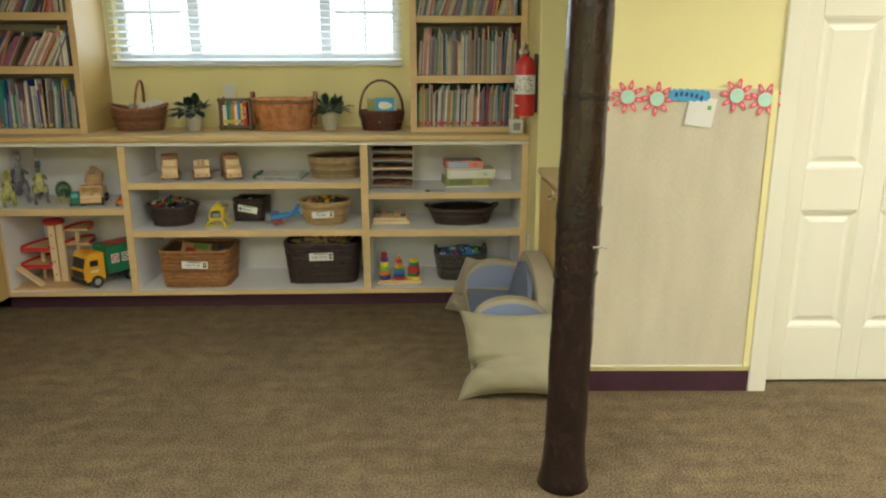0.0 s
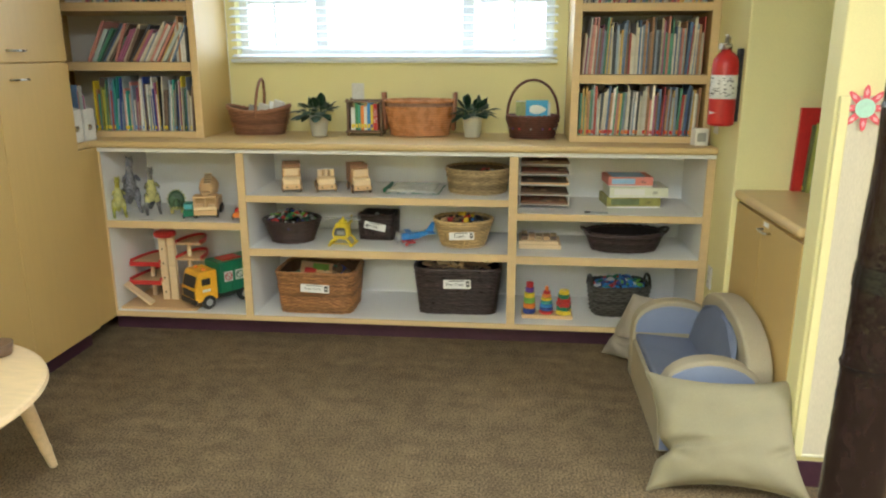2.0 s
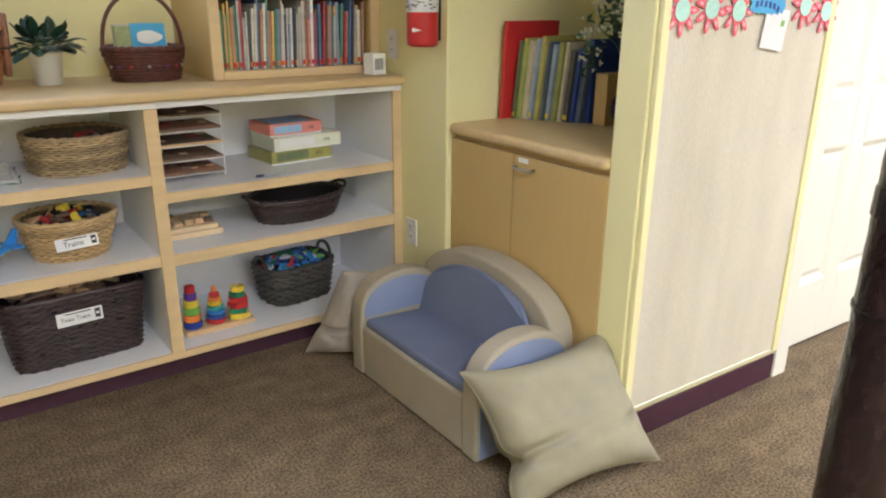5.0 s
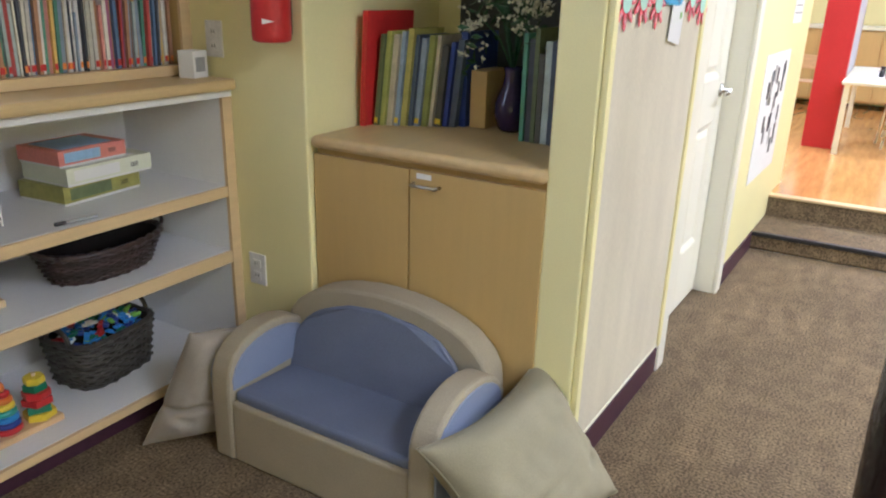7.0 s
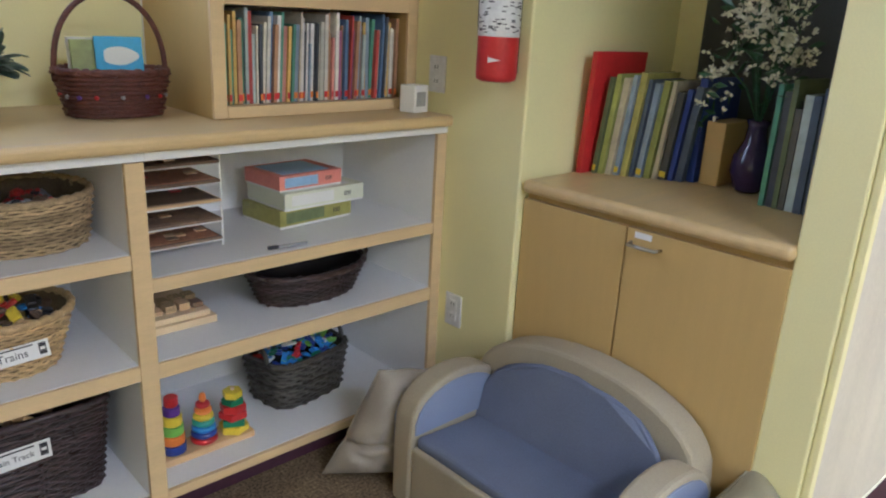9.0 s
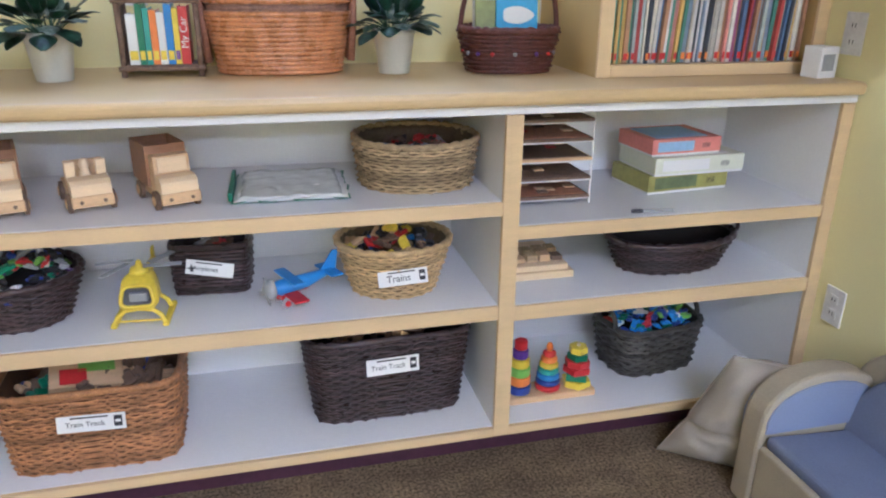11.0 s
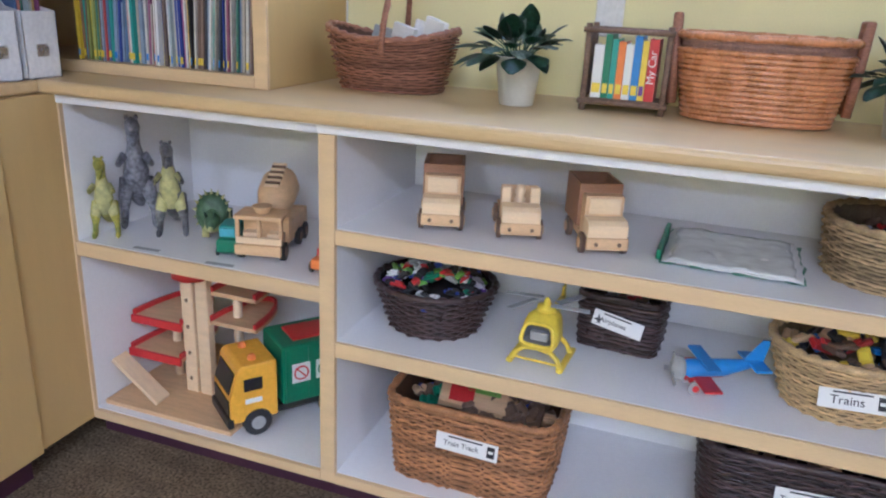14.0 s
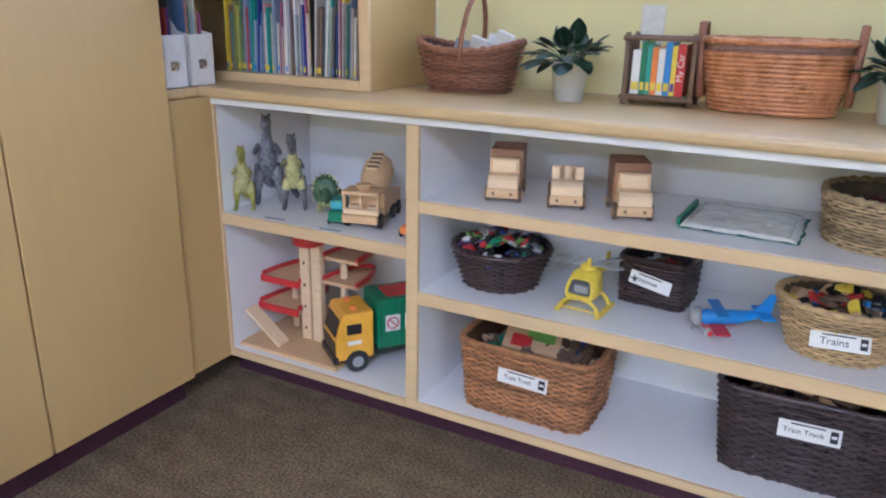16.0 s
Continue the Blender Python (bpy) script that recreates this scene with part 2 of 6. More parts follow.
def sunk_panel(x0, z0, x1, z1):
    """A door panel: sloped moulding down to a groove, then a raised field."""
    bm = bmesh.new()
    rings = []
    for inset, y in ((0.0, 0.001), (0.006, 0.002), (0.026, 0.0145), (0.034, 0.0145), (0.056, 0.006)):
        rings.append([bm.verts.new((x, y, z)) for x, z in ((x0 + inset, z0 + inset), (x1 - inset, z0 + inset), (x1 - inset, z1 - inset), (x0 + inset, z1 - inset))])
    for a, b in zip(rings, rings[1:]):
        for i in range(4):
            bm.faces.new((a[i], a[(i + 1) % 4], b[(i + 1) % 4], b[i]))
    bm.faces.new(rings[-1])
    back = [bm.verts.new((v.co.x, 0.0155, v.co.z)) for v in rings[0]]
    for i in range(4):
        bm.faces.new((rings[0][i], rings[0][(i + 1) % 4], back[(i + 1) % 4], back[i]))
    bm.faces.new(back)
    return bm


def panelled_door(x, y):
    d = thing("door_1", "closed cream six-panel door with a lever handle", "door", x, y, 0.012, 0, kind="structure")
    part("leaf", box(0, 0.016, 0, 0.86, 0.036, 2.03), DOOR, d)
    for a, b in ((0, 0.11), (0.38, 0.48), (0.75, 0.86)):
        part("stile", box(a, 0, 0, b, 0.016, 2.03, 0.004), DOOR, d)
    for px in (0.11, 0.48):
        for z0, z1 in ((0, 0.275), (0.845, 1.04), (1.70, 1.78), (1.93, 2.03)):
            part("rail", box(px, 0, z0, px + 0.27, 0.016, z1, 0.004), DOOR, d)
        for z0, z1 in ((0.275, 0.845), (1.04, 1.70), (1.78, 1.93)):
            part("panel", sunk_panel(px, z0, px + 0.27, z1), DOOR, d)
    hb = lathe([(0.03, 0), (0.03, 0.008), (0.012, 0.014), (0.012, 0.05)], 16, pose(0.79, 0, 0.98, 90))
    tube([(0.79, -0.045, 0.98), (0.76, -0.05, 0.98), (0.69, -0.05, 0.978)], 0.009, 8, into=hb)
    part("door_handle", hb, CHROME, d, "brushed metal lever handle", True)
    for hx, nm in ((-0.09, "casing"), (0.865, "casing")):
        part(nm, box(hx, -0.107, -0.012, hx + 0.085, -0.085, 2.06, 0.006), DOOR, d)
        jx = hx + 0.065 if hx < 0 else hx
        part("jamb", box(jx, -0.085, -0.012, jx + 0.02, 0.04, 2.06), DOOR, d)
    return d


on_partition(partition, base_1, base_2, base_3, panelled_door(1.70, 3.52))

bm = box(3.42, -2.6, 0, 3.87, 3.428, 0.098, 0.012)
structure("step_1", bm, CARPET, "brown carpeted step up to the next room")
structure("step_nosing", box(3.412, -2.6, 0.08, 3.45, 3.428, 0.104, 0.005), BLACK, "dark rubber nosing along the step edge")
structure("step_2", box(3.87, -2.6, 0, 3.9, 3.43, 0.214), CARPET, "brown carpeted riser below the wooden floor")
structure("trim_threshold", box(3.86, -2.6, 0.214, 3.93, 3.43, 0.23, 0.004), EDGE, "pale wooden edge strip of the raised floor")
structure("floor_far", box(3.90, -2.6, 0.1, 9.2, 7.0, 0.225), WOODFLOOR, "glossy honey-coloured wooden floor of the next room")
structure("ceiling_far", box(3.7, -2.6, 3.0, 9.2, 7.0, 3.1), CEILING, "white painted ceiling of the next room")
structure("ceiling_drop", box(3.6, -2.6, 2.7, 3.7, 7.0, 3.0), CEILING, "white painted strip between the two ceilings")
FWY0, FWY1, FWZ0, FWZ1 = 2.2, 4.6, 1.55, 2.5
bm = box(9.1, -2.6, 0.2, 9.2, FWY0, 3.0)
box(9.1, FWY1, 0.2, 9.2, 7.0, 3.0, into=bm)
box(9.1, FWY0, 0.2, 9.2, FWY1, FWZ0, into=bm)
box(9.1, FWY0, FWZ1, 9.2, FWY1, 3.0, into=bm)
structure("wall_east", bm, YELLOW, "yellow painted far wall with a bright window")
structure("wall_far_north", box(3.5, 7.0, 0.2, 9.2, 7.1, 3.0), YELLOW, "yellow painted end wall of the next room")
structure("wall_far_west", box(3.55, 3.42, 0.2, 3.65, 7.0, 3.0), YELLOW, "yellow painted wall beside the opening")

# ---- low shelving along the window wall ----
FRONT, BACK = 4.69, 5.2


def shelf_unit(name, label, x0, x1, shelves, left, right):
    u = thing(name, label, "shelving", (x0 + x1) / 2, 0, 0, group="low shelving")
    c = (x0 + x1) / 2
    a, b = x0 - c, x1 - c
    part("back_panel", box(a, BACK, 0.10, b, BACK + 0.012, 1.06), MELAMINE, u)
    part("bottom_shelf", box(a, FRONT + 0.012, 0.10, b, BACK, 0.128), MELAMINE, u)
    part("edge_band", box(a, FRONT - 0.004, 0.10, b, FRONT + 0.012, 0.127, 0.002), EDGE, u, "maple edge band")
    for z0, z1 in shelves:
        s = part("shelf", box(a, FRONT + 0.012, z0 + 0.003, b, BACK, z1), MELAMINE, u)
        part("edge_band", box(a, FRONT, z0, b, FRONT + 0.012, z1 - 0.001, 0.002), EDGE, s, "maple edge band")
    for w, side in ((left, -1), (right, 1)):
        if w:
            p0, p1 = (a - w, a) if side < 0 else (b, b + w)
            s = part("side_panel", box(p0, FRONT + 0.012, 0.10, p1, BACK, 1.035), MELAMINE, u)
            part("edge_band", box(p0, FRONT - 0.003, 0.10, p1, FRONT + 0.012, 1.034, 0.002), EDGE, s, "maple edge band")
    part("top_rail", box(a - left, FRONT - 0.006, 1.036, b + right, FRONT + 0.02, 1.06, 0.002), WHITE, u, "white painted rail")
    return u


shelf_unit("low_shelf_unit", "white low shelf unit with maple edges, two bays high", -2.51, -1.753, [(0.615, 0.656)], 0.014, 0.0)
shelf_unit("low_shelf_unit", "wide white low shelf unit with maple edges and three bays", -1.711, -0.304, [(0.474, 0.516), (0.772, 0.81)], 0.042, 0.046)
shelf_unit("low_shelf_unit", "white low shelf unit with maple edges and three bays", -0.258, 0.68, [(0.466, 0.51), (0.703, 0.74)], 0.0, 0.04)
structure("baseboard_4", box(-2.56, 4.77, 0, 0.722, 4.785, 0.10), RUBBER, "maroon rubber toe kick under the shelving")

bm = box(-3.0, 4.655, 1.06, 0.72, 5.3, 1.095, 0.012, 3)
w = thing("worktop", "long maple laminate worktop over the low shelving", "worktop", 0, 0, 0)
part("top", bm, MAPLE, w)
part("return_top", box(-3.0, 4.5, 1.0605, -2.535, 4.66, 1.0945, 0.010, 3), MAPLE, w)


def bookcase(label, x0, x1, shelves, group="upper bookcases"):
    u = thing("bookcase", label, "bookcase", (x0 + x1) / 2, 0, 1.096, group=group)
    a, b = x0 - u.location.x, x1 - u.location.x
    top, f = 1.5, 4.85
    part("back_panel", box(a, 5.285, 0, b, 5.298, top), MELAMINE, u)
    for p in (a, b - 0.04):
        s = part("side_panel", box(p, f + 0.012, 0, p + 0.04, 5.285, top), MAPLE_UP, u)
        part("edge_band", box(p, f, 0, p + 0.04, f + 0.012, top, 0.002), EDGE, s)
    for z0, z1 in [(1.096, 1.128)] + shelves + [(2.55, 2.59)]:
        s = part("shelf", box(a + 0.04, f + 0.012, z0 - 1.096, b - 0.04, 5.285, z1 - 1.096), MAPLE, u)
        part("edge_band", box(a + 0.04, f - 0.001, z0 - 1.096, b - 0.04, f + 0.012, z1 - 1.096, 0.002), EDGE, s)
    return u


bookcase("maple bookcase packed with picture books on the worktop", -3.0, -1.985, [(1.455, 1.50), (1.765, 1.81), (2.12, 2.16)])
bookcase("maple bookcase full of upright thin books by the wall", 0.004, 0.72, [(1.395, 1.44), (1.75, 1.79), (2.12, 2.16)])

# tall cupboards along the west side
def tall_cupboard(y0, y1, label):
    u = thing("tall_cupboard", label, "cupboard", -2.5, y0, 0, group="tall cupboards")
    d = y1 - y0
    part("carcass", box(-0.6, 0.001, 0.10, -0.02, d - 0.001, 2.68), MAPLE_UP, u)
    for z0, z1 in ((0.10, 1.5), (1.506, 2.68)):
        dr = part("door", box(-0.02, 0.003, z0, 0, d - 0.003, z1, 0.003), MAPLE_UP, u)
        hz = z1 - 0.07 if z0 < 1 else z0 + 0.05
        h = tube([(0, 0.10, hz), (0.025, 0.105, hz), (0.028, 0.15, hz), (0.025, 0.195, hz), (0, 0.2, hz)], 0.005, 8)
        part("handle", h, CHROME, dr, "small metal bow handle", True)
    part("plinth", box(-0.6, 0.001, 0, -0.06, d - 0.001, 0.10), RUBBER, u, "maroon rubber plinth")
    return u


for y0, y1 in ((3.95, 4.495), (3.40, 3.95)):
    tall_cupboard(y0, y1, "tall maple laminate cupboard with closed plain doors")
u = thing("filler_panel", "narrow maple filler panel between cupboard and shelving", "panel", -2.53, 4.5, 0.10)
part("panel", box(-0.01, 0, 0, 0.015, 0.19, 0.96, 0.002), MAPLE_UP, u)

# cabinet in the niche
u = thing("niche_cabinet", "closed maple two-door cabinet with a rounded worktop", "cabinet", 0.745, 3.565, 0)
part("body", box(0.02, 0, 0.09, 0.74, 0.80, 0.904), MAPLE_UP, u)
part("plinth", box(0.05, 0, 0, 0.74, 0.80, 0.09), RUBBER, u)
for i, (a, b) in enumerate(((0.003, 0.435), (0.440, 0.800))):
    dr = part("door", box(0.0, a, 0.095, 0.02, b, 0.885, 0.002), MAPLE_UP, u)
    if i == 0:
        part("handle", tube([(0, 0.33, 0.845), (-0.025, 0.335, 0.845), (-0.028, 0.375, 0.845), (-0.025, 0.415, 0.845), (0, 0.42, 0.845)], 0.005, 8), CHROME, dr, "metal bow handle", True)
        part("sticker", box(-0.003, 0.36, 0.862, 0, 0.41, 0.878), PAPER, dr, "small white label")
part("worktop", box(-0.02, 0, 0.905, 0.74, 0.80, 0.945, 0.018, 4), MAPLE, u)

# pole
TAPE = material("shiny_black_tape", (0.010, 0.009, 0.009), 0.22, 0.3, 20, 60, 0.6)
u = thing("wrapped_pole", "round post wrapped in dark brown plastic and tape", "pole", 0.585, 2.668, 0)
prof = []
random.seed(5)
for i in range(91):
    z = i * 0.03
    prof.append((0.074 + 0.022 * math.exp(-z * 14) + random.uniform(-0.0009, 0.0009), z))
bm = lathe(prof, 28)
for v in bm.verts:
    n = noise.noise(Vector((v.co.x * 9, v.co.y * 9, v.co.z * 5)))
    k = 1 + 0.05 * n
    v.co.x, v.co.y = v.co.x * k + 0.016 * v.co.z, v.co.y * k
part("wrap", bm, WRAP, u, smooth=True)
for z, hw, tilt in ((1.03, 0.028, 3), (0.815, 0.004, -5), (1.42, 0.006, 7)):
    bm = lathe([(0.072, -hw - 0.002), (0.0775, -hw), (0.0775, hw), (0.072, hw + 0.002)], 28, pose(0.016 * z, 0, z, 0, tilt))
    part("tape", bm, TAPE, u, "band of black tape")
tube_bm = tube([(0.055, -0.075, 0.925), (0.08, -0.085, 0.93), (0.10, -0.08, 0.925)], [0.006, 0.004, 0.002], 6)
part("tape_end", tube_bm, CHROME, u, "loose shiny end of tape")


# ---- colours of toys, cloth and books ----
def plastic(name, c, rough=0.35, **k):
    return material(name, c, rough, 0.08, 12, 90, 0.04, **k)


P_RED = plastic("red_plastic", (0.55, 0.03, 0.03))
P_GREEN = plastic("green_plastic", (0.02, 0.20, 0.10))
P_LIME = plastic("lime_plastic", (0.22, 0.50, 0.08))
P_YELLOW = plastic("yellow_plastic", (0.80, 0.62, 0.04))
P_AMBER = plastic("amber_plastic", (0.85, 0.45, 0.03))
P_ORANGE = plastic("orange_plastic", (0.80, 0.24, 0.04))
P_BLUE = plastic("blue_plastic", (0.05, 0.25, 0.65))
P_NAVY = plastic("navy_plastic", (0.03, 0.06, 0.30))
P_PURPLE = plastic("purple_plastic", (0.13, 0.05, 0.30))
P_TEAL = plastic("teal_plastic", (0.05, 0.35, 0.30))
P_GREY = plastic("grey_plastic", (0.35, 0.36, 0.36))
P_WHITE = plastic("white_plastic", (0.80, 0.80, 0.78))
TOYS = [P_RED, P_GREEN, P_LIME, P_YELLOW, P_BLUE, P_NAVY, P_ORANGE, P_WHITE, BLACK, P_GREY]
TOYWOOD = material("toy_beech", (0.68, 0.46, 0.24), 0.5, 0.12, 10, 120, 0.08, stretch=(1, 6, 6))
TOYWOOD_PALE = material("toy_beech_pale", (0.80, 0.62, 0.38), 0.5, 0.08, 10, 120, 0.08, stretch=(1, 6, 6))
TIRE = material("dark_rubber", (0.03, 0.03, 0.03), 0.7, 0.2, 20, 120, 0.1)
WICKER_RED = material("reddish_wicker", (0.34, 0.155, 0.085), 0.5, 0.3, 55, 240, 0.15, stretch=(1, 1, 4), island=0.4)
WICKER_BROWN = material("honey_brown_wicker", (0.42, 0.20, 0.075), 0.5, 0.4, 26, 240, 0.15, stretch=(1, 1, 2), island=0.32)
WICKER_DARK = material("dark_brown_wicker", (0.060, 0.037, 0.034), 0.30, 0.5, 26, 240, 0.15, stretch=(1, 1, 2), island=0.5)
WICKER_BLACK = material("grey_black_wicker", (0.070, 0.064, 0.054), 0.42, 0.5, 26, 240, 0.15, stretch=(1, 1, 2), island=0.5)
WICKER_TAN = material("straw_wicker", (0.58, 0.41, 0.19), 0.55, 0.3, 40, 240, 0.15, stretch=(1, 1, 3), island=0.25)
SEAGRASS = material("seagrass_weave", (0.46, 0.34, 0.18), 0.7, 0.35, 40, 240, 0.2, stretch=(1, 1, 3), island=0.35)
RATTAN = material("polished_rattan", (0.56, 0.25, 0.10), 0.28, 0.25, 24, 160, 0.15)
OLIVE = material("khaki_cushion_cloth", (0.32, 0.29, 0.19), 0.85, 0.07, 5, 260, 0.35)
TAUPE = material("taupe_vinyl", (0.40, 0.35, 0.25), 0.72, 0.07, 6, 200, 0.2)
SKYCLOTH = material("blue_grey_vinyl", (0.24, 0.285, 0.42), 0.65, 0.06, 6, 200, 0.15)
LEAF = material("dark_green_leaf", (0.030, 0.090, 0.045), 0.35, 0.45, 40, 120, 0.15, each=0.3)
LEAF_PALE = material("variegated_leaf", (0.30, 0.36, 0.28), 0.35, 0.4, 60, 150, 0.15, second=(0.03, 0.085, 0.045), each=0.2)
BANDWEAVE = material("mauve_brown_woven_band", (0.27, 0.155, 0.11), 0.6, 0.3, 60, 260, 0.3)
SLATECLOTH = material("slate_blue_velour", (0.165, 0.19, 0.275), 0.85, 0.08, 6, 220, 0.25)
POT = material("cream_ceramic", (0.66, 0.66, 0.60), 0.4, 0.04, 10, 120, 0.05)
SOIL = material("potting_soil", (0.03, 0.02, 0.014), 0.95, 0.4, 60, 200, 0.8)
TWIG = material("grey_twig_wood", (0.20, 0.13, 0.085), 0.7, 0.3, 30, 150, 0.4)
GREYBOARD = material("dark_slate_board", (0.055, 0.060, 0.062), 0.6, 0.1, 5, 120, 0.1)
GLASS_PURPLE = plastic("purple_glazed_vase", (0.035, 0.02, 0.07), 0.12)
BLOSSOM = material("cream_blossom", (0.75, 0.74, 0.60), 0.7, 0.1, 60, 200, 0.2)
PINK = plastic("coral_card", (0.80, 0.13, 0.17), 0.7)
MINT = plastic("mint_card", (0.50, 0.78, 0.66), 0.7)
SKYCARD = plastic("blue_card", (0.10, 0.42, 0.72), 0.7)
PAGES = material("book_pages", (0.70, 0.66, 0.55), 0.8, 0.08, 20, 300, 0.3)
random.seed(11)
BOOK_COLOURS = [material("book_cover", c, 0.42, 0.16, 14, 40, 0.04, each=0.25) for c in (
    (0.62, 0.60, 0.52), (0.55, 0.50, 0.40), (0.12, 0.20, 0.36), (0.50, 0.08, 0.07), (0.06, 0.07, 0.09), (0.70, 0.68, 0.62), (0.10, 0.28, 0.20),
    (0.62, 0.42, 0.12), (0.28, 0.36, 0.48), (0.40, 0.22, 0.12), (0.30, 0.10, 0.20), (0.66, 0.62, 0.50), (0.42, 0.50, 0.50), (0.20, 0.14, 0.11), (0.58, 0.25, 0.22), (0.68, 0.66, 0.64))]
GREENISH = [material("green_book_cover", c, 0.45, 0.15, 14, 40, 0.04, each=0.2) for c in ((0.34, 0.38, 0.10), (0.17, 0.21, 0.10), (0.09, 0.12, 0.18), (0.44, 0.42, 0.12), (0.10, 0.10, 0.085), (0.52, 0.48, 0.36))]


# ---- baskets ----
def ring(u, a, b, e):
    """A point of a rounded outline: e 2 is an oval, larger is squarer."""
    c, s = math.cos(u), math.sin(u)
    return (a * math.copysign(abs(c) ** (2 / e), c), b * math.copysign(abs(s) ** (2 / e), s))


def weave(a0, b0, a1, b1, h, e, rows, stakes, amp, dip=0.0, wall=0.008, jitter=0.14):
    """Woven wall, floor and inside of a basket: strands pass over and under upright stakes."""
    bm = bmesh.new()
    nu, nv = stakes * 4, rows * 3 + 1
    us = [2 * math.pi * i / nu for i in range(nu)]
    # even spacing round the outline
    fine = [ring(2 * math.pi * k / 720, a1, b1, e) for k in range(721)]
    run = [0.0]
    for p, q in zip(fine, fine[1:]):
        run.append(run[-1] + math.hypot(q[0] - p[0], q[1] - p[1]))
    us = [2 * math.pi * float(np.interp(run[-1] * i / nu, run, range(721))) / 720 for i in range(nu)]
    rng = random.Random(rows * 31 + stakes)
    rowamp = [amp * (1 + rng.uniform(-jitter, jitter)) for _ in range(rows + 1)]
    outer = []
    for j in range(nv):
        f = j / (nv - 1)
        r = j // 3
        k = (0.15, 0.85, 0.85)[j % 3]
        line = []
        for i, u in enumerate(us):
            over = (0.1, 0.8, 1.0, 0.8)[i % 4] if (i // 4 + r) % 2 else (0.1, -0.1, -0.15, -0.1)[i % 4]
            d = rowamp[r] * (k * over if j % 3 else -0.7)
            x, y = ring(u, a0 + (a1 - a0) * f, b0 + (b1 - b0) * f, e)
            n = Vector((x / max(a1, 1e-4) ** 2, y / max(b1, 1e-4) ** 2)).normalized()
            z = h * f + dip * f * (math.cos(u) ** 2) + rng.uniform(-1, 1) * amp * 0.08
            line.append(bm.verts.new((x + n.x * d, y + n.y * d, z)))
        outer.append(line)
    inner = []
    for j in range(0, 5):
        f = 1 - j / 4 * 0.97
        line = []
        for u in us:
            x, y = ring(u, a0 + (a1 - a0) * f - wall, b0 + (b1 - b0) * f - wall, e)
            line.append(bm.verts.new((x, y, h * f + dip * f * math.cos(u) ** 2)))
        inner.append(line)
    lines = outer + inner
    for p, q in zip(lines, lines[1:]):
        for i in range(nu):
            bm.faces.new((p[i], p[(i + 1) % nu], q[(i + 1) % nu], q[i]))
    bm.faces.new(outer[0])
    bm.faces.new(inner[-1])
    return bm


def rim_points(a, b, e, h, dip=0.0, k=64, wob=0.0):
    pts = []
    for i in range(k):
        u = 2 * math.pi * i / k
        x, y = ring(u, a, b, e)
        pts.append((x, y, h + dip * math.cos(u) ** 2 + wob * math.sin(i * 2.1)))
    return pts


def shaded_reed_of(mat):
    """A wicker's colour darkened, to paint shade into the gaps behind its strands."""
    name = mat.name + "_shaded_reed"
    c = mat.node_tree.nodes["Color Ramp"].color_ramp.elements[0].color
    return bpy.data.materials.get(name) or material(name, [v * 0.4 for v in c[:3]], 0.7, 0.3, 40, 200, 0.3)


def strands(a0, b0, a1, b1, h, e, rows, stakes, amp, dip):
    """Reeds that run round a basket, in front of and behind its stakes by turns."""
    bm = bmesh.new()
    fine = [ring(2 * math.pi * k / 720, a1, b1, e) for k in range(721)]
    run = [0.0]
    for p, q in zip(fine, fine[1:]):
        run.append(run[-1] + math.hypot(q[0] - p[0], q[1] - p[1]))
    nu = stakes * 2
    us = [2 * math.pi * float(np.interp(run[-1] * i / nu, run, range(721))) / 720 for i in range(nu)]
    rng = random.Random(rows + stakes)
    for r in range(rows):
        f = (r + 0.5) / rows
        pts = []
        for i, u in enumerate(us):
            x, y = ring(u, a0 + (a1 - a0) * f, b0 + (b1 - b0) * f, e)
            n = Vector((x / a1 ** 2, y / b1 ** 2)).normalized()
            d = amp * (1.25 if (i // 2 + r) % 2 else -0.35) * (1.0 if i % 2 else 0.2) * rng.uniform(0.6, 1.3)
            pts.append((x + n.x * d, y + n.y * d, h * f + dip * f * math.cos(u) ** 2 + rng.uniform(-1, 1) * amp * 0.22))
        tube(pts, [0.36 * h / rows * rng.uniform(0.75, 1.3) for _ in pts], 5, True, bm)
    return bm


def basket(name, label, x, y, z, rz, a0, b0, a1, b1, h, e, rows, stakes, amp, mat, dip=0.0, rim=0.009, braid=0.002):
    t = thing(name, label, "basket", x, y, z, rz)
    # body coloured darker than the strands, as painted shade between them
    part("body", weave(a0 - 0.002, b0 - 0.002, a1 - 0.002, b1 - 0.002, h, e, rows, stakes, amp * 0.2, dip), shaded_reed_of(mat), t)
    tagged(part("weave", strands(a0, b0, a1, b1, h, e, rows, stakes, amp, dip), mat, t, smooth=True), kind="stuff")
    part("rim", tube(rim_points(a1 - 0.003, b1 - 0.003, e, h, dip, 96, braid), [rim * (1 + 0.18 * math.sin(i * 1.7)) for i in range(96)], 7, True), mat, t, smooth=True)
    return t


def arch(t, mat, p0, p1, height, r, lean=0.0, name="handle", twist=0.0):
    p0, p1 = Vector(p0), Vector(p1)
    side = (p1 - p0).cross(Vector((0, 0, 1))).normalized()
    pts = [p0.lerp(p1, 0.5 - 0.5 * math.cos(math.pi * i / 24)) + Vector((0, 0, height * math.sin(math.pi * i / 24) ** 0.8)) + side * lean * math.sin(math.pi * i / 24) for i in range(25)]
    bm = tube(pts, r, 7)
    if twist:
        tube([p + side * twist * math.cos(i * 1.6) + Vector((0, 0, twist * math.sin(i * 1.6))) for i, p in enumerate(pts)], r * 0.6, 6, into=bm)
    return part(name, bm, mat, t, smooth=True)


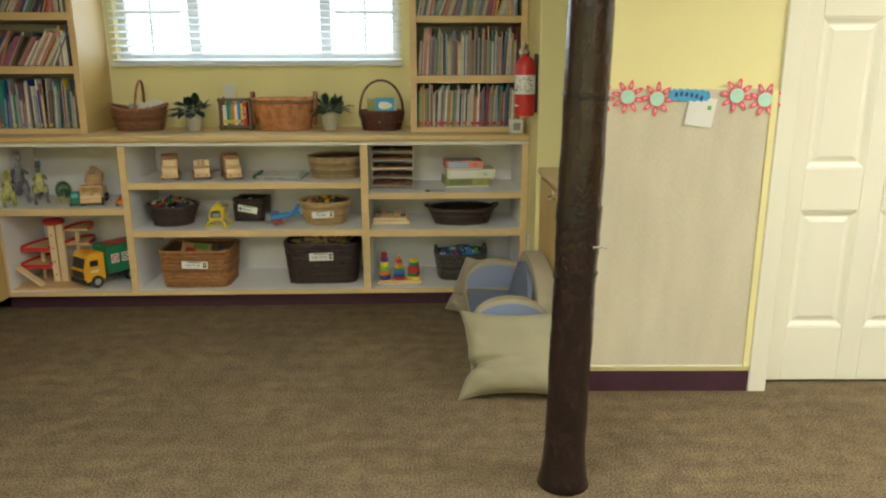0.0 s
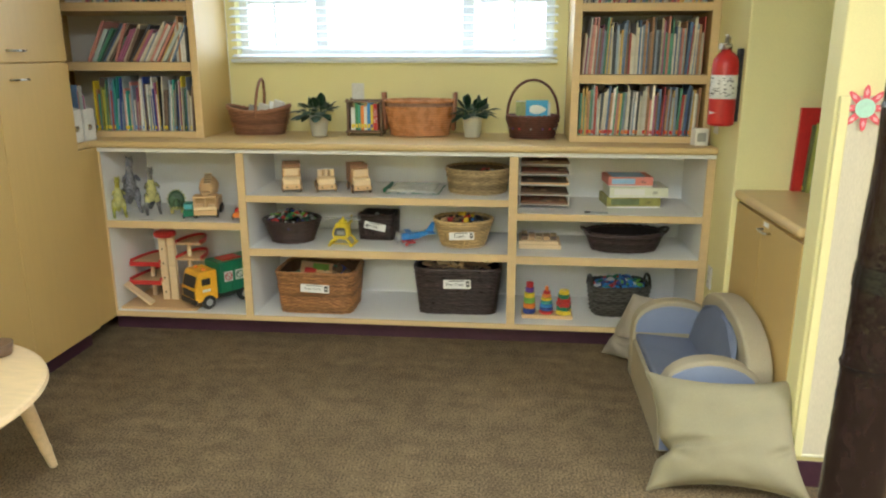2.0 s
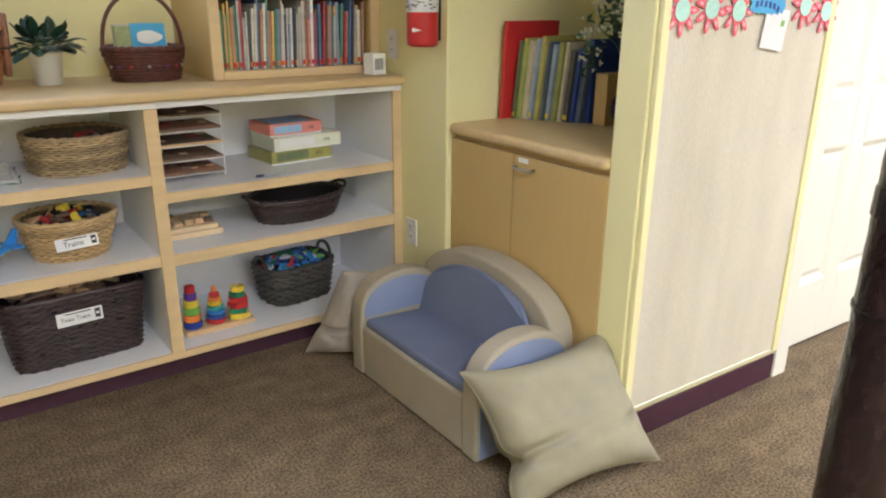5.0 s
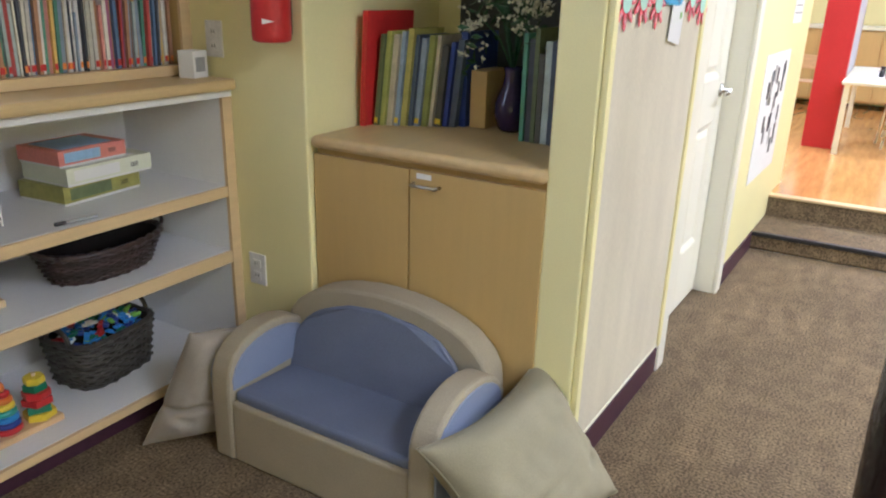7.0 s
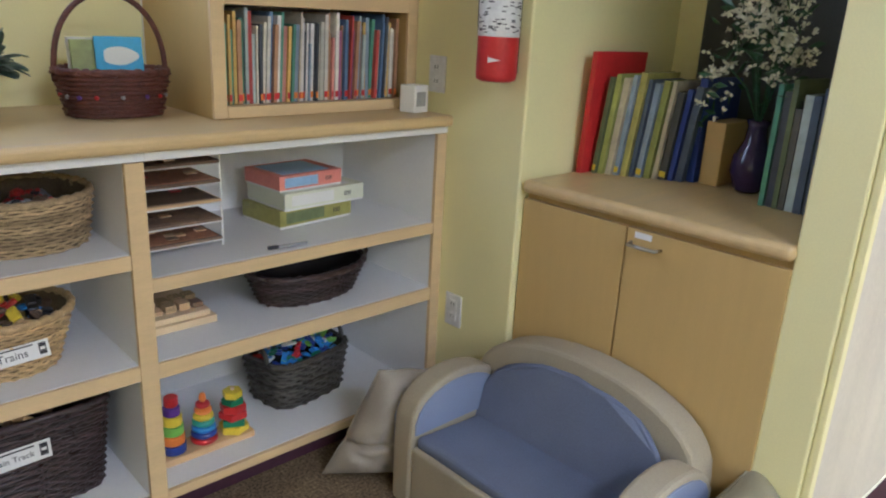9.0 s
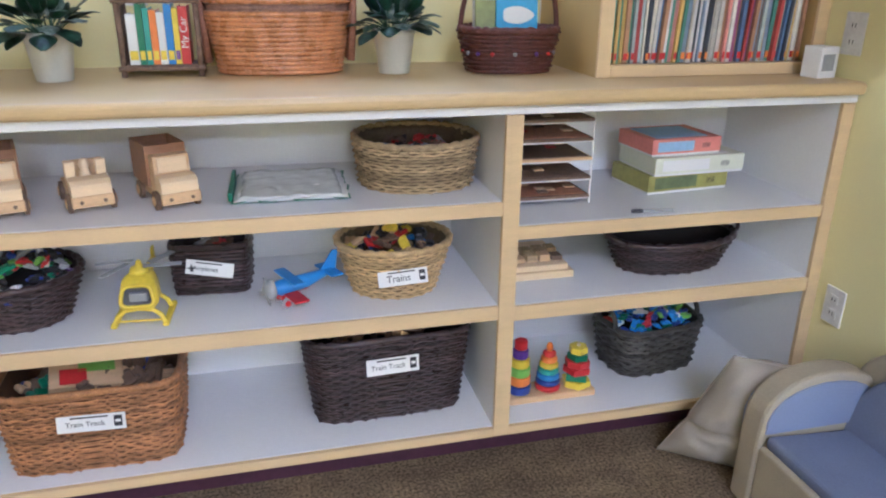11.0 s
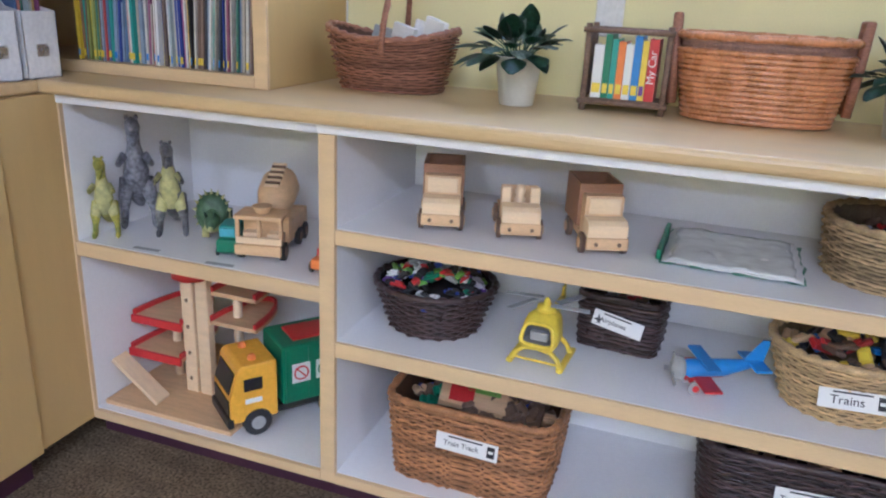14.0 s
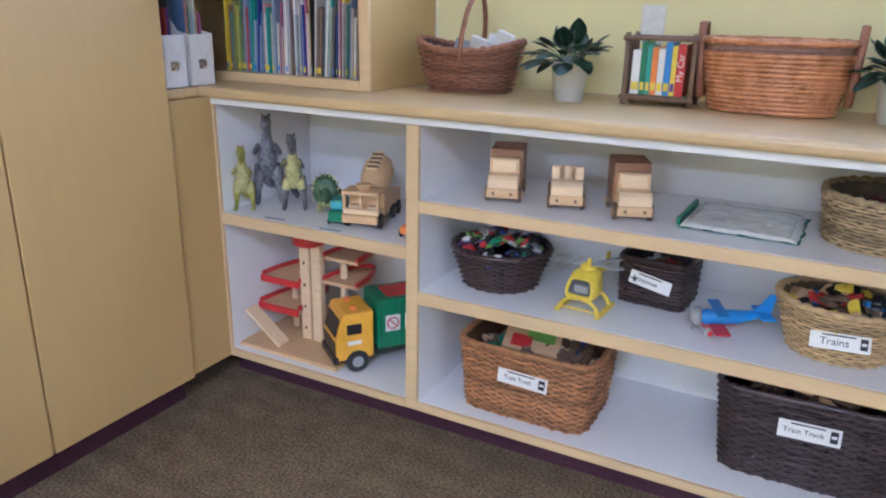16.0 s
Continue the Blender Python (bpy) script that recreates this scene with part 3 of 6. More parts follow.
def words(parent, text, m, size, mat=None, name="lettering"):
    c = bpy.data.curves.new(name, "FONT")
    c.body, c.size, c.extrude, c.align_x, c.align_y = text, size, 0.0004, "CENTER", "CENTER"
    tmp = bpy.data.objects.new(name, c)
    scene.collection.objects.link(tmp)
    me = bpy.data.meshes.new_from_object(tmp.evaluated_get(bpy.context.evaluated_depsgraph_get()))
    bpy.data.objects.remove(tmp)
    me.transform(m)
    me.materials.clear()
    me.materials.append(mat or INK)
    ob = new(name, me)
    ob.parent = parent
    return ob


def card_label(t, y, z, w, h, text, tilt=0, lean=0, x=0.0, icon=True):
    """White card on a basket's front, with its word, a title bar and a small picture."""
    m = pose(x, y, z, lean, tilt, 0)
    c = part("label_card", box(-w / 2, -0.002, -h / 2, w / 2, 0, h / 2, m=m), PAPER, t, "white paper label")
    part("title_bar", box(-w * 0.3, -0.003, h * 0.32, w * 0.25, -0.002, h * 0.40, m=m), INK, c)
    if text:
        words(c, text, m @ pose(-w * 0.09, -0.0026, -0.002, 90), h * (0.42 if len(text) > 7 else 0.62))
    if icon:
        b = box(w * 0.33, -0.003, -h * 0.30, w * 0.45, -0.002, h * 0.36, m=m)
        part("picture", b, INK, c)
        part("picture_detail", box(w * 0.35, -0.0036, -0.002, w * 0.43, -0.003, h * 0.12, m=m), PAPER, c)
    return c


def heap(name, label, x, y, z, a, b, n, mats, size, seed, top=0.04, kinds="car"):
    """Loose little toys lying in a basket, one mesh for each colour."""
    rng = random.Random(seed)
    t = thing(name, label, "toys", x, y, z, kind="stuff")
    meshes = [bmesh.new() for _ in mats]
    for i in range(n):
        u, r = rng.uniform(0, 6.283), math.sqrt(rng.random())
        px, py = a * r * math.cos(u), b * r * math.sin(u)
        pz = top * (1 - r * r) + rng.uniform(-0.015, 0.012)
        s = size * rng.uniform(0.7, 1.25)
        m = pose(px, py, pz, rng.uniform(-40, 40), rng.uniform(-40, 40), rng.uniform(0, 360))
        k = rng.randrange(len(mats))
        if kinds == "stick":
            box(-s * 1.7, -s * 0.3, -s * 0.16, s * 1.7, s * 0.3, s * 0.16, s * 0.06, 1, m, meshes[k])
        else:
            box(-s, -s * 0.45, -s * 0.3, s, s * 0.45, s * 0.12, s * 0.12, 1, m, meshes[k])
            box(-s * 0.55, -s * 0.4, s * 0.1, s * 0.4, s * 0.4, s * 0.42, s * 0.12, 1, m, meshes[k])
    for bm, mt in zip(meshes, mats):
        if len(bm.verts):
            part("toy_pieces", bm, mt, t)
        else:
            bm.free()
    return t


C, S1, S2, B0, SL, R1, R2 = 1.0955, 0.8105, 0.5165, 0.1285, 0.6565, 0.7405, 0.5105

# on the worktop
t = basket("handled_basket", "reddish willow basket with a tall hoop handle", -1.75, 5.10, C, 4, 0.138, 0.085, 0.178, 0.12, 0.135, 2.4, 19, 30, 0.006, WICKER_RED, dip=0.028)
arch(t, WICKER_RED, (0.01, -0.125, 0.10), (-0.005, 0.125, 0.10), 0.21, 0.008, 0.02, twist=0.006)
for i, (px, rz, mt) in enumerate(((-0.06, 20, P_GREY), (0.0, -15, P_WHITE), (0.055, 30, P_WHITE), (0.09, -25, PAPER))):
    bk = thing("board_book", "small pale book standing in the handled basket", "book", -1.75 + px, 5.11, C + 0.02, rz, "books in the handled basket")
    part("cover", box(-0.035, -0.01, 0, 0.035, 0.01, 0.145 + 0.01 * i, 0.002, m=pose(0, 0, 0, 0, 14, 0)), mt, bk)

t = thing("rattan_basket", "glossy oval rattan basket with two peg handles", "basket", -0.822, 5.135, C, 0)
for i in range(13):
    z = 0.008 + i * 0.0125
    k = 0.165 + 0.028 * i / 12
    part("coil", tube(rim_points(k, k * 0.62, 2.6, z, 0, 48), 0.0068, 7, True), RATTAN, t, smooth=True)
part("base", prism([ring(2 * math.pi * i / 40, 0.163, 0.10, 2.6) for i in range(40)], 0.006, pose(0, 0, 0.008, 90)), RATTAN, t)
bm = weave(0.188, 0.116, 0.193, 0.119, 0.03, 2.6, 3, 60, 0.002, 0, 0.006)
bm.transform(pose(0, 0, 0.158))
part("band", bm, BANDWEAVE, t, "mauve-brown woven band")
part("rim", tube(rim_points(0.194, 0.12, 2.6, 0.192, 0, 64, 0.001), 0.009, 8, True), RATTAN, t, smooth=True)
for s in (-1, 1):
    part("handle", tube([(s * 0.192, -0.03, 0.03), (s * 0.199, -0.03, 0.13), (s * 0.203, -0.028, 0.235), (s * 0.203, 0.028, 0.235), (s * 0.199, 0.03, 0.13), (s * 0.192, 0.03, 0.03)], 0.011, 8), WICKER_RED, t, smooth=True)
t = basket("handled_basket", "dark reddish woven basket with a hoop handle and books", -0.186, 5.045, C, -6, 0.115, 0.082, 0.14, 0.10, 0.118, 2.6, 10, 30, 0.005, WICKER_DARK, rim=0.009)
t["label"] = "dark reddish woven basket with a tall hoop handle"
for ch in t.children:
    ch.data.materials[0] = material("dark_red_wicker", (0.115, 0.038, 0.026), 0.5, 0.35, 30, 160, 0.4)
arch(t, bpy.data.materials["dark_red_wicker"], (-0.14, 0, 0.09), (0.14, 0, 0.09), 0.222, 0.0075, 0.01, twist=0.003)
for i in range(16):
    u = 2 * math.pi * i / 16
    x, y = ring(u, 0.131, 0.094, 2.6)
    part("bead", lathe([(0.002, -0.005), (0.006, -0.002), (0.006, 0.002), (0.002, 0.005)], 8, pose(x, y, 0.055, 90, 0, math.degrees(u) + 90)), (P_GREY, P_PURPLE, P_RED)[i % 3], t)
for i, (px, py, w, h, mt, lab) in enumerate(((0.02, -0.02, 0.12, 0.175, SKYCARD, "blue picture book with a white cloud shape"), (-0.045, 0.0, 0.10, 0.165, GREENISH[0], "pale green picture book in the handled basket"), (-0.03, 0.025, 0.13, 0.17, BOOK_COLOURS[0], "cream picture book in the handled basket"), (0.06, 0.02, 0.07, 0.16, PAPER, "white booklet in the handled basket"))):
    bk = thing("picture_book", lab, "book", -0.186 + px, 5.045 + py, C + 0.03, -6, "books in the hoop basket")
    cv = part("cover", box(-w / 2, -0.004, 0, w / 2, 0.004, h, 0.001, m=pose(0, 0, 0, -8)), mt, bk)
    if i == 0:
        ell = [(0.045 * math.cos(a * 0.2618) * (1 + 0.12 * math.cos(3 * a * 0.2618)), 0.125 + 0.024 * math.sin(a * 0.2618)) for a in range(24)]
        part("cloud_shape", prism(ell, 0.001, pose(0, 0, 0, -8) @ pose(0, -0.0055, 0)), PAPER, cv)


def pot_plant(x, y, seed):
    rng = random.Random(seed)
    t = thing("potted_plant", "small leafy green plant in a cream pot", "plant", x, y, C, 0, "potted plants")
    part("pot", lathe([(0.040, 0), (0.043, 0.002), (0.056, 0.104), (0.060, 0.106), (0.060, 0.118), (0.055, 0.118), (0.052, 0.100)], 28), POT, t, smooth=True)
    part("soil", lathe([(0.051, 0.096), (0.051, 0.104), (0.02, 0.109)], 20), SOIL, t)
    for i in range(46):
        u, el = rng.uniform(0, 360), rng.uniform(-8, 85)
        L = rng.uniform(0.085, 0.175) * (1.05 if el < 50 else 0.85)
        reach = Vector((math.cos(radians(u)) * math.cos(radians(el)), math.sin(radians(u)) * math.cos(radians(el)), math.sin(radians(el)) * 0.8 + 0.25))
        base = Vector((0.02 * math.cos(radians(u)), 0.02 * math.sin(radians(u)), 0.108))
        d = reach.normalized()
        flat = Vector((-d.y, d.x, 0))
        flat = flat.normalized() if flat.length > 0.01 else Vector((1, 0, 0))
        w = rng.uniform(0.020, 0.034)
        bm = bmesh.new()
        rows = []
        stem = L * 0.45
        for k in range(7):
            f = k / 6
            p = base + d * (stem + (L - stem) * f + 0.0) + Vector((0, 0, -0.045 * f * f * math.cos(radians(el))))
            wd = w * math.sin(math.pi * min(0.97, 0.08 + f * 0.9)) ** 0.8
            up = flat.cross(d) * 0.25 * wd
            rows.append([bm.verts.new(p - flat * wd + up), bm.verts.new(p), bm.verts.new(p + flat * wd + up)])
        for a, b in zip(rows, rows[1:]):
            bm.faces.new((a[0], a[1], b[1], b[0]))
            bm.faces.new((a[1], a[2], b[2], b[1]))
        bmesh.ops.solidify(bm, geom=bm.faces[:], thickness=0.0008)
        tube([base, base + d * stem * 0.5 + Vector((0, 0, 0.006)), base + d * stem], 0.0016, 5, into=bm)
        part("leaf", bm, LEAF_PALE if i % 4 == 0 else LEAF, t, smooth=True)
    return t


pot_plant(-1.382, 5.03, 3)
pot_plant(-0.517, 5.05, 8)

# ---- books ----
def book(x, y, z, thick, height, depth, mat, rz, lean=0.0, group="", label="", dot=None):
    """A book standing with its spine to the front (local -y)."""
    b = new("book")
    b.empty_display_size = 0.02
    b.matrix_world = pose(x, y, z, 0, 0, rz) @ pose(0, 0, 0, 0, lean, 0)
    tagged(b, label or "thin picture book standing upright with worn spine", "book", group)
    c = 0.0014
    bm = box(0, 0, 0, thick, c * 1.5, height)
    box(0, c * 1.5, 0, c, depth, height, into=bm)
    box(thick - c, c * 1.5, 0, thick, depth, height, into=bm)
    part("cover", bm, mat, b)
    part("pages", box(c, c * 1.5, 0.002, thick - c, depth - 0.003, height - 0.003), PAGES, b)
    if dot:
        part("spine_label", box(0.0003, -0.0006, 0.010, thick - 0.0003, 0, 0.028), dot, b, "coloured spine sticker")
    return b


def book_row(x0, x1, y, z, hmin, hmax, seed, mats, group, label, lean=(0, 2), thick=(0.006, 0.017), dots=(), rz=0, depth=0.2):
    """Books side by side along local x from x0 to x1, the front edges near y."""
    rng = random.Random(seed)
    x, tilt = x0, rng.uniform(*lean)
    while x < x1 - thick[1] - 0.01:
        if rng.random() < 0.25:
            tilt = rng.uniform(*lean)
        w = rng.uniform(*thick)
        h = rng.uniform(hmin, hmax) * (0.82 if rng.random() < 0.15 else 1)
        d = min(depth, h * 0.8) * rng.uniform(0.85, 1)
        a = radians(tilt)
        if x + h * math.sin(a) + w > x1:
            tilt, a = 0, 0
        book(x, y + rng.uniform(0, 0.02), z + 0.0005 + w * math.sin(abs(a)) * (1 if a > 0 else 0), w, h, d, rng.choice(mats), rz, tilt, group, label, rng.choice(dots) if dots and rng.random() < 0.6 else None)
        x += w / max(0.4, math.cos(a)) + 0.0012


UP = "thin picture book standing upright on the bookcase shelf"
LEANS = "picture book leaning sideways on the bookcase shelf"
book_row(0.052, 0.675, 4.872, 1.1285, 0.20, 0.265, 1, BOOK_COLOURS, "books on the wall bookcase", UP, (0, 3), thick=(0.005, 0.013), dots=(P_RED, P_RED, P_ORANGE))
book_row(0.052, 0.675, 4.872, 1.4405, 0.20, 0.29, 2, BOOK_COLOURS, "books on the wall bookcase", UP, (0, 4), thick=(0.005, 0.012))
book_row(0.052, 0.675, 4.872, 1.7905, 0.20, 0.27, 3, BOOK_COLOURS, "books on the wall bookcase", LEANS, (8, 26), thick=(0.005, 0.013))
book_row(-2.62, -2.03, 4.872, 1.1285, 0.19, 0.30, 4, BOOK_COLOURS + [PAPER, P_NAVY, GREENISH[0], P_YELLOW, P_TEAL, BLACK, BLACK, P_NAVY], "books on the cupboard bookcase", UP, (-1, 4), thick=(0.003, 0.009), dots=(P_YELLOW, P_BLUE))
book_row(-2.62, -2.03, 4.872, 1.5005, 0.19, 0.24, 5, BOOK_COLOURS, "books on the cupboard bookcase", LEANS, (16, 34), thick=(0.007, 0.016))
book_row(-2.62, -2.03, 4.872, 1.8105, 0.18, 0.25, 6, BOOK_COLOURS, "books on the cupboard bookcase", LEANS, (14, 36), thick=(0.007, 0.016))

# twig book crate
t = thing("book_crate", "rustic grey twig crate holding small books", "crate", -1.128, 5.055, C, 0)
for px in (-0.095, 0.095):
    for py in (0.005, 0.115):
        part("post", tube([(px, py, 0), (px + 0.002, py, 0.1), (px, py, 0.205)], 0.0075, 8), TWIG, t, smooth=True)
    for z in (0.022, 0.19):
        part("side_rail", tube([(px, -0.004, z), (px, 0.124, z)], 0.0065, 8), TWIG, t, smooth=True)
    for k in range(4):
        part("slat", box(px - 0.003, 0.012 + k * 0.027, 0.03, px + 0.003, 0.034 + k * 0.027, 0.185), TWIG, t)
for z, y in ((0.022, 0.0), (0.022, 0.12), (0.19, 0.12), (0.19, 0.0)):
    part("cross_rail", tube([(-0.106, y, z), (0.106, y, z)], 0.0065, 8), TWIG, t, smooth=True)
part("floor_board", box(-0.092, 0.004, 0.024, 0.092, 0.116, 0.030), TWIG, t)
cx = -1.128 - 0.078
for w, h, mt, txt in ((0.024, 0.125, PAPER, ""), (0.016, 0.15, P_GREEN, ""), (0.014, 0.14, P_TEAL, ""), (0.017, 0.135, P_ORANGE, ""), (0.018, 0.13, PAPER, ""), (0.018, 0.15, P_BLUE, ""), (0.014, 0.14, P_YELLOW, ""), (0.023, 0.145, P_RED, "My Car")):
    b = book(cx, 5.065, C + 0.031, w, h, 0.10, mt, 0, 0, "books in the twig crate", "small bright board book in a twig crate")
    if txt:
        words(b, txt, pose(w / 2, -0.0006, h * 0.55, 90) @ pose(0, 0, 0, 0, 0, 90), 0.026, PAPER)
    else:
        part("spine_patch", box(0.002, -0.0006, 0.012, w - 0.002, 0, 0.035), P_YELLOW if mt is not P_YELLOW else P_PURPLE, b)
    cx += w + 0.001

# magazine files on the return
for i, y in enumerate((4.515, 4.635)):
    t = thing("magazine_file", "white card magazine file full of booklets", "magazine file", -2.54, y, C, 0, "magazine files")
    d = 0.23
    part("front", box(-0.003, 0, 0, 0, 0.105, 0.165, 0.001), P_WHITE, t)
    part("label_frame", box(0, 0.035, 0.055, 0.003, 0.07, 0.085, 0.001), CHROME, t, "metal label holder")
    part("back", box(-d, 0, 0, -d + 0.003, 0.105, 0.29), P_WHITE, t)
    part("bottom", box(-d, 0, 0, 0, 0.105, 0.003), P_WHITE, t)
    for py in (0, 0.102):
        part("side", prism([(-d, 0), (0, 0), (0, 0.165), (-0.05, 0.175), (-0.14, 0.285), (-d, 0.285)], 0.003, pose(0, py, 0)), P_WHITE, t)
    rng = random.Random(i)
    for k in range(7):
        b = thing("booklet", "thin coloured booklet in a magazine file", "booklet", -2.56 - rng.uniform(0, 0.03), y + 0.008 + k * 0.0135, C + 0.004, 0, "booklets in the files")
        part("cover", box(-0.17, 0, 0, 0, 0.006, rng.uniform(0.22, 0.30), 0.001), rng.choice(BOOK_COLOURS + [P_YELLOW, P_PURPLE, PAPER]), b)

# ---- middle bay, top shelf: wooden vehicles ----
def wheel(t, x, y, r, w, mat=TIRE, hub=TOYWOOD, name="wheel"):
    wv = part(name, lathe([(r * 0.6, -w / 2), (r, -w / 2 + 0.002), (r, w / 2 - 0.002), (r * 0.6, w / 2)], 20, pose(x, y, r, 0, 90)), mat, t, smooth=False)
    part("hub", lathe([(r * 0.5, -w / 2 - 0.002), (r * 0.5, w / 2 + 0.002)], 14, pose(x, y, r, 0, 90)), hub, wv)
    return wv


WHEELWOOD = material("dark_toy_wood", (0.16, 0.10, 0.06), 0.55, 0.2, 20, 120, 0.1)


def wooden_truck(x, y, rz, dumper, label):
    t = thing("wooden_truck", label, "toy truck", x, y, S1, rz, "wooden toy vehicles")
    part("chassis", box(-0.042, 0.0, 0.022, 0.042, 0.21, 0.036, 0.002), TOYWOOD, t)
    part("bumper", box(-0.047, -0.005, 0.018, 0.047, 0.006, 0.046, 0.003), TOYWOOD, t)
    part("bonnet", prism([(0.0, 0.044), (0.0, 0.072), (0.012, 0.082), (0.048, 0.084), (0.048, 0.044)], 0.09, pose(0.045, 0, 0, 0, 0, 90), 0.002), TOYWOOD_PALE, t)
    for px in (-0.026, 0.026):
        part("headlight", lathe([(0.0045, 0), (0.0045, 0.003)], 10, pose(px, -0.005, 0.032, 90)), WHEELWOOD, t)
    for px in (-0.048, 0.048):
        for py in (0.035, 0.165):
            wheel(t, px, py, 0.024, 0.014, WHEELWOOD)
    if dumper:
        part("cab", box(-0.044, 0.048, 0.036, 0.044, 0.085, 0.128, 0.003), TOYWOOD, t)
        part("windscreen_block", box(-0.036, 0.042, 0.088, 0.036, 0.049, 0.124, 0.002), TOYWOOD_PALE, t)
        RW = bpy.data.materials.get("reddish_toy_wood") or material("reddish_toy_wood", (0.36, 0.19, 0.10), 0.5, 0.15, 10, 120, 0.08, stretch=(1, 6, 6))
        for a in ((-0.05, 0.09, -0.043, 0.215), (0.043, 0.09, 0.05, 0.215), (-0.05, 0.088, 0.05, 0.095), (-0.05, 0.208, 0.05, 0.215)):
            part("bed_board", box(a[0], a[1], 0.046, a[2], a[3], 0.148, 0.0015), RW, t)
        part("bed_floor", box(-0.043, 0.095, 0.04, 0.043, 0.21, 0.048), TOYWOOD, t)
    else:
        part("seat_back", box(-0.044, 0.088, 0.036, 0.044, 0.098, 0.115, 0.003), TOYWOOD, t)
        for px in (-0.034, 0.034):
            part("cab_post", box(px - 0.012, 0.05, 0.08, px + 0.012, 0.06, 0.12, 0.003), TOYWOOD_PALE, t)
        part("peg_figure", lathe([(0.013, 0.036), (0.014, 0.085), (0.009, 0.094), (0.0135, 0.105), (0.009, 0.118), (0.002, 0.121)], 16, pose(0, 0.074, 0)), TOYWOOD_PALE, t, smooth=True)
        part("flat_bed", box(-0.044, 0.1, 0.036, 0.044, 0.2, 0.05, 0.002), TOYWOOD, t)
    return t


wooden_truck(-1.482, 4.785, 17, True, "natural wood toy dump truck with dark wheels")
wooden_truck(-1.292, 4.805, 19, False, "natural wood toy flatbed truck with a peg driver")
wooden_truck(-1.092, 4.79, 23, True, "natural wood toy dump truck with dark wheels")

CLEAR = material("milky_plastic_film", (0.74, 0.77, 0.75), 0.2, 0.05, 14, 40, 0.3)
t = thing("folded_plastic_bag", "folded clear plastic bag with green edges", "bag", -0.825, 4.94, S1, -2)
for k in range(5):
    bm = bmesh.new()
    bmesh.ops.create_grid(bm, x_segments=22, y_segments=16, size=0.5)
    for v in bm.verts:
        n = noise.noise(Vector((v.co.x * 6 + k * 3, v.co.y * 5, k)))
        v.co = Vector((v.co.x * (0.30 - 0.012 * k) + 0.014 * n, v.co.y * 0.27 - 0.006 * k + 0.008 * n, 0.003 + k * 0.0042 + 0.009 * abs(n)))
    bmesh.ops.solidify(bm, geom=bm.faces[:], thickness=0.0015)
    part("fold", bm, (P_GREEN if k == 0 else CLEAR if k == 4 else PAPER), t, smooth=True)
part("green_edge", box(-0.158, -0.12, 0.003, -0.147, 0.12, 0.026, 0.003), P_GREEN, t, "green welt along the bag")
t = basket("oval_basket", "low oval seagrass basket with loop handles", -0.478, 4.952, S1, 0, 0.155, 0.15, 0.172, 0.165, 0.128, 2.2, 15, 44, 0.0045, SEAGRASS)
for u in (250, 20):
    x, y = ring(radians(u), 0.172, 0.165, 2.2)
    part("loop", tube([(x + 0.014 * math.cos(a * 0.785) * 1, y - 0.006, 0.122 + 0.012 * math.sin(a * 0.785)) for a in range(8)], 0.003, 6, True), SEAGRASS, t, smooth=True)
heap("toy_figures", "dark small toys lying in the seagrass basket", -0.478, 4.952, S1 + 0.085, 0.12, 0.11, 60, [BLACK, WHEELWOOD, P_GREY, P_RED], 0.02, 5, 0.02)

# middle bay, second shelf
t = basket("round_basket", "dark brown round basket heaped with toy cars", -1.527, 4.905, S2, 0, 0.115, 0.105, 0.16, 0.15, 0.125, 2.0, 15, 36, 0.0048, WICKER_DARK)
heap("toy_cars", "heap of little toy cars and figures in many colours", -1.527, 4.905, S2 + 0.115, 0.135, 0.125, 150, [P_RED, BLACK, P_WHITE, P_GREEN, P_GREY, BLACK, TIRE, P_PURPLE, TIRE, P_LIME, TIRE, P_NAVY, P_WHITE], 0.019, 6, 0.05)
t = thing("toy_helicopter", "yellow toy helicopter with grey rotor on skids", "toy helicopter", -1.222, 4.80, S2, -4)
t.scale = (1, 1, 0.86)


def hoop(w0, w1, z0, z1, y0, y1, k=28, e=4.0):
    """Points of a rounded upright loop, narrower above than below."""
    pts = []
    for i in range(k):
        c, sn = ring(2 * math.pi * i / k, 1, 1, e)
        f = (sn + 1) / 2
        pts.append((c * (w0 + (w1 - w0) * f) / 2, y0 + (y1 - y0) * f, z0 + (z1 - z0) * f))
    return pts


def skin(loops):
    bm = bmesh.new()
    rows = [[bm.verts.new(p) for p in lp] for lp in loops]
    for a, b in zip(rows, rows[1:]):
        for i in range(len(a)):
            bm.faces.new((a[i], a[(i + 1) % len(a)], b[(i + 1) % len(a)], b[i]))
    bm.faces.new(rows[-1])
    return bm


part("fuselage", skin([hoop(0.080, 0.062, 0.068, 0.122, -0.028, -0.012), hoop(0.096, 0.078, 0.052, 0.138, -0.026, 0.004), hoop(0.100, 0.080, 0.048, 0.146, 0.0, 0.02), hoop(0.092, 0.070, 0.050, 0.142, 0.05, 0.06), hoop(0.05, 0.04, 0.07, 0.128, 0.10, 0.10)]), P_YELLOW, t, smooth=True)
part("cockpit", skin([hoop(0.078, 0.060, 0.069, 0.120, -0.026, -0.010), hoop(0.066, 0.050, 0.074, 0.114, 0.008, 0.012)]), plastic("smoky_window", (0.16, 0.16, 0.17), 0.3), t, "smoky grey open cockpit", True)
part("window_rim", tube(hoop(0.084, 0.066, 0.066, 0.124, -0.029, -0.012), 0.0055, 7, True), P_YELLOW, t, smooth=True)
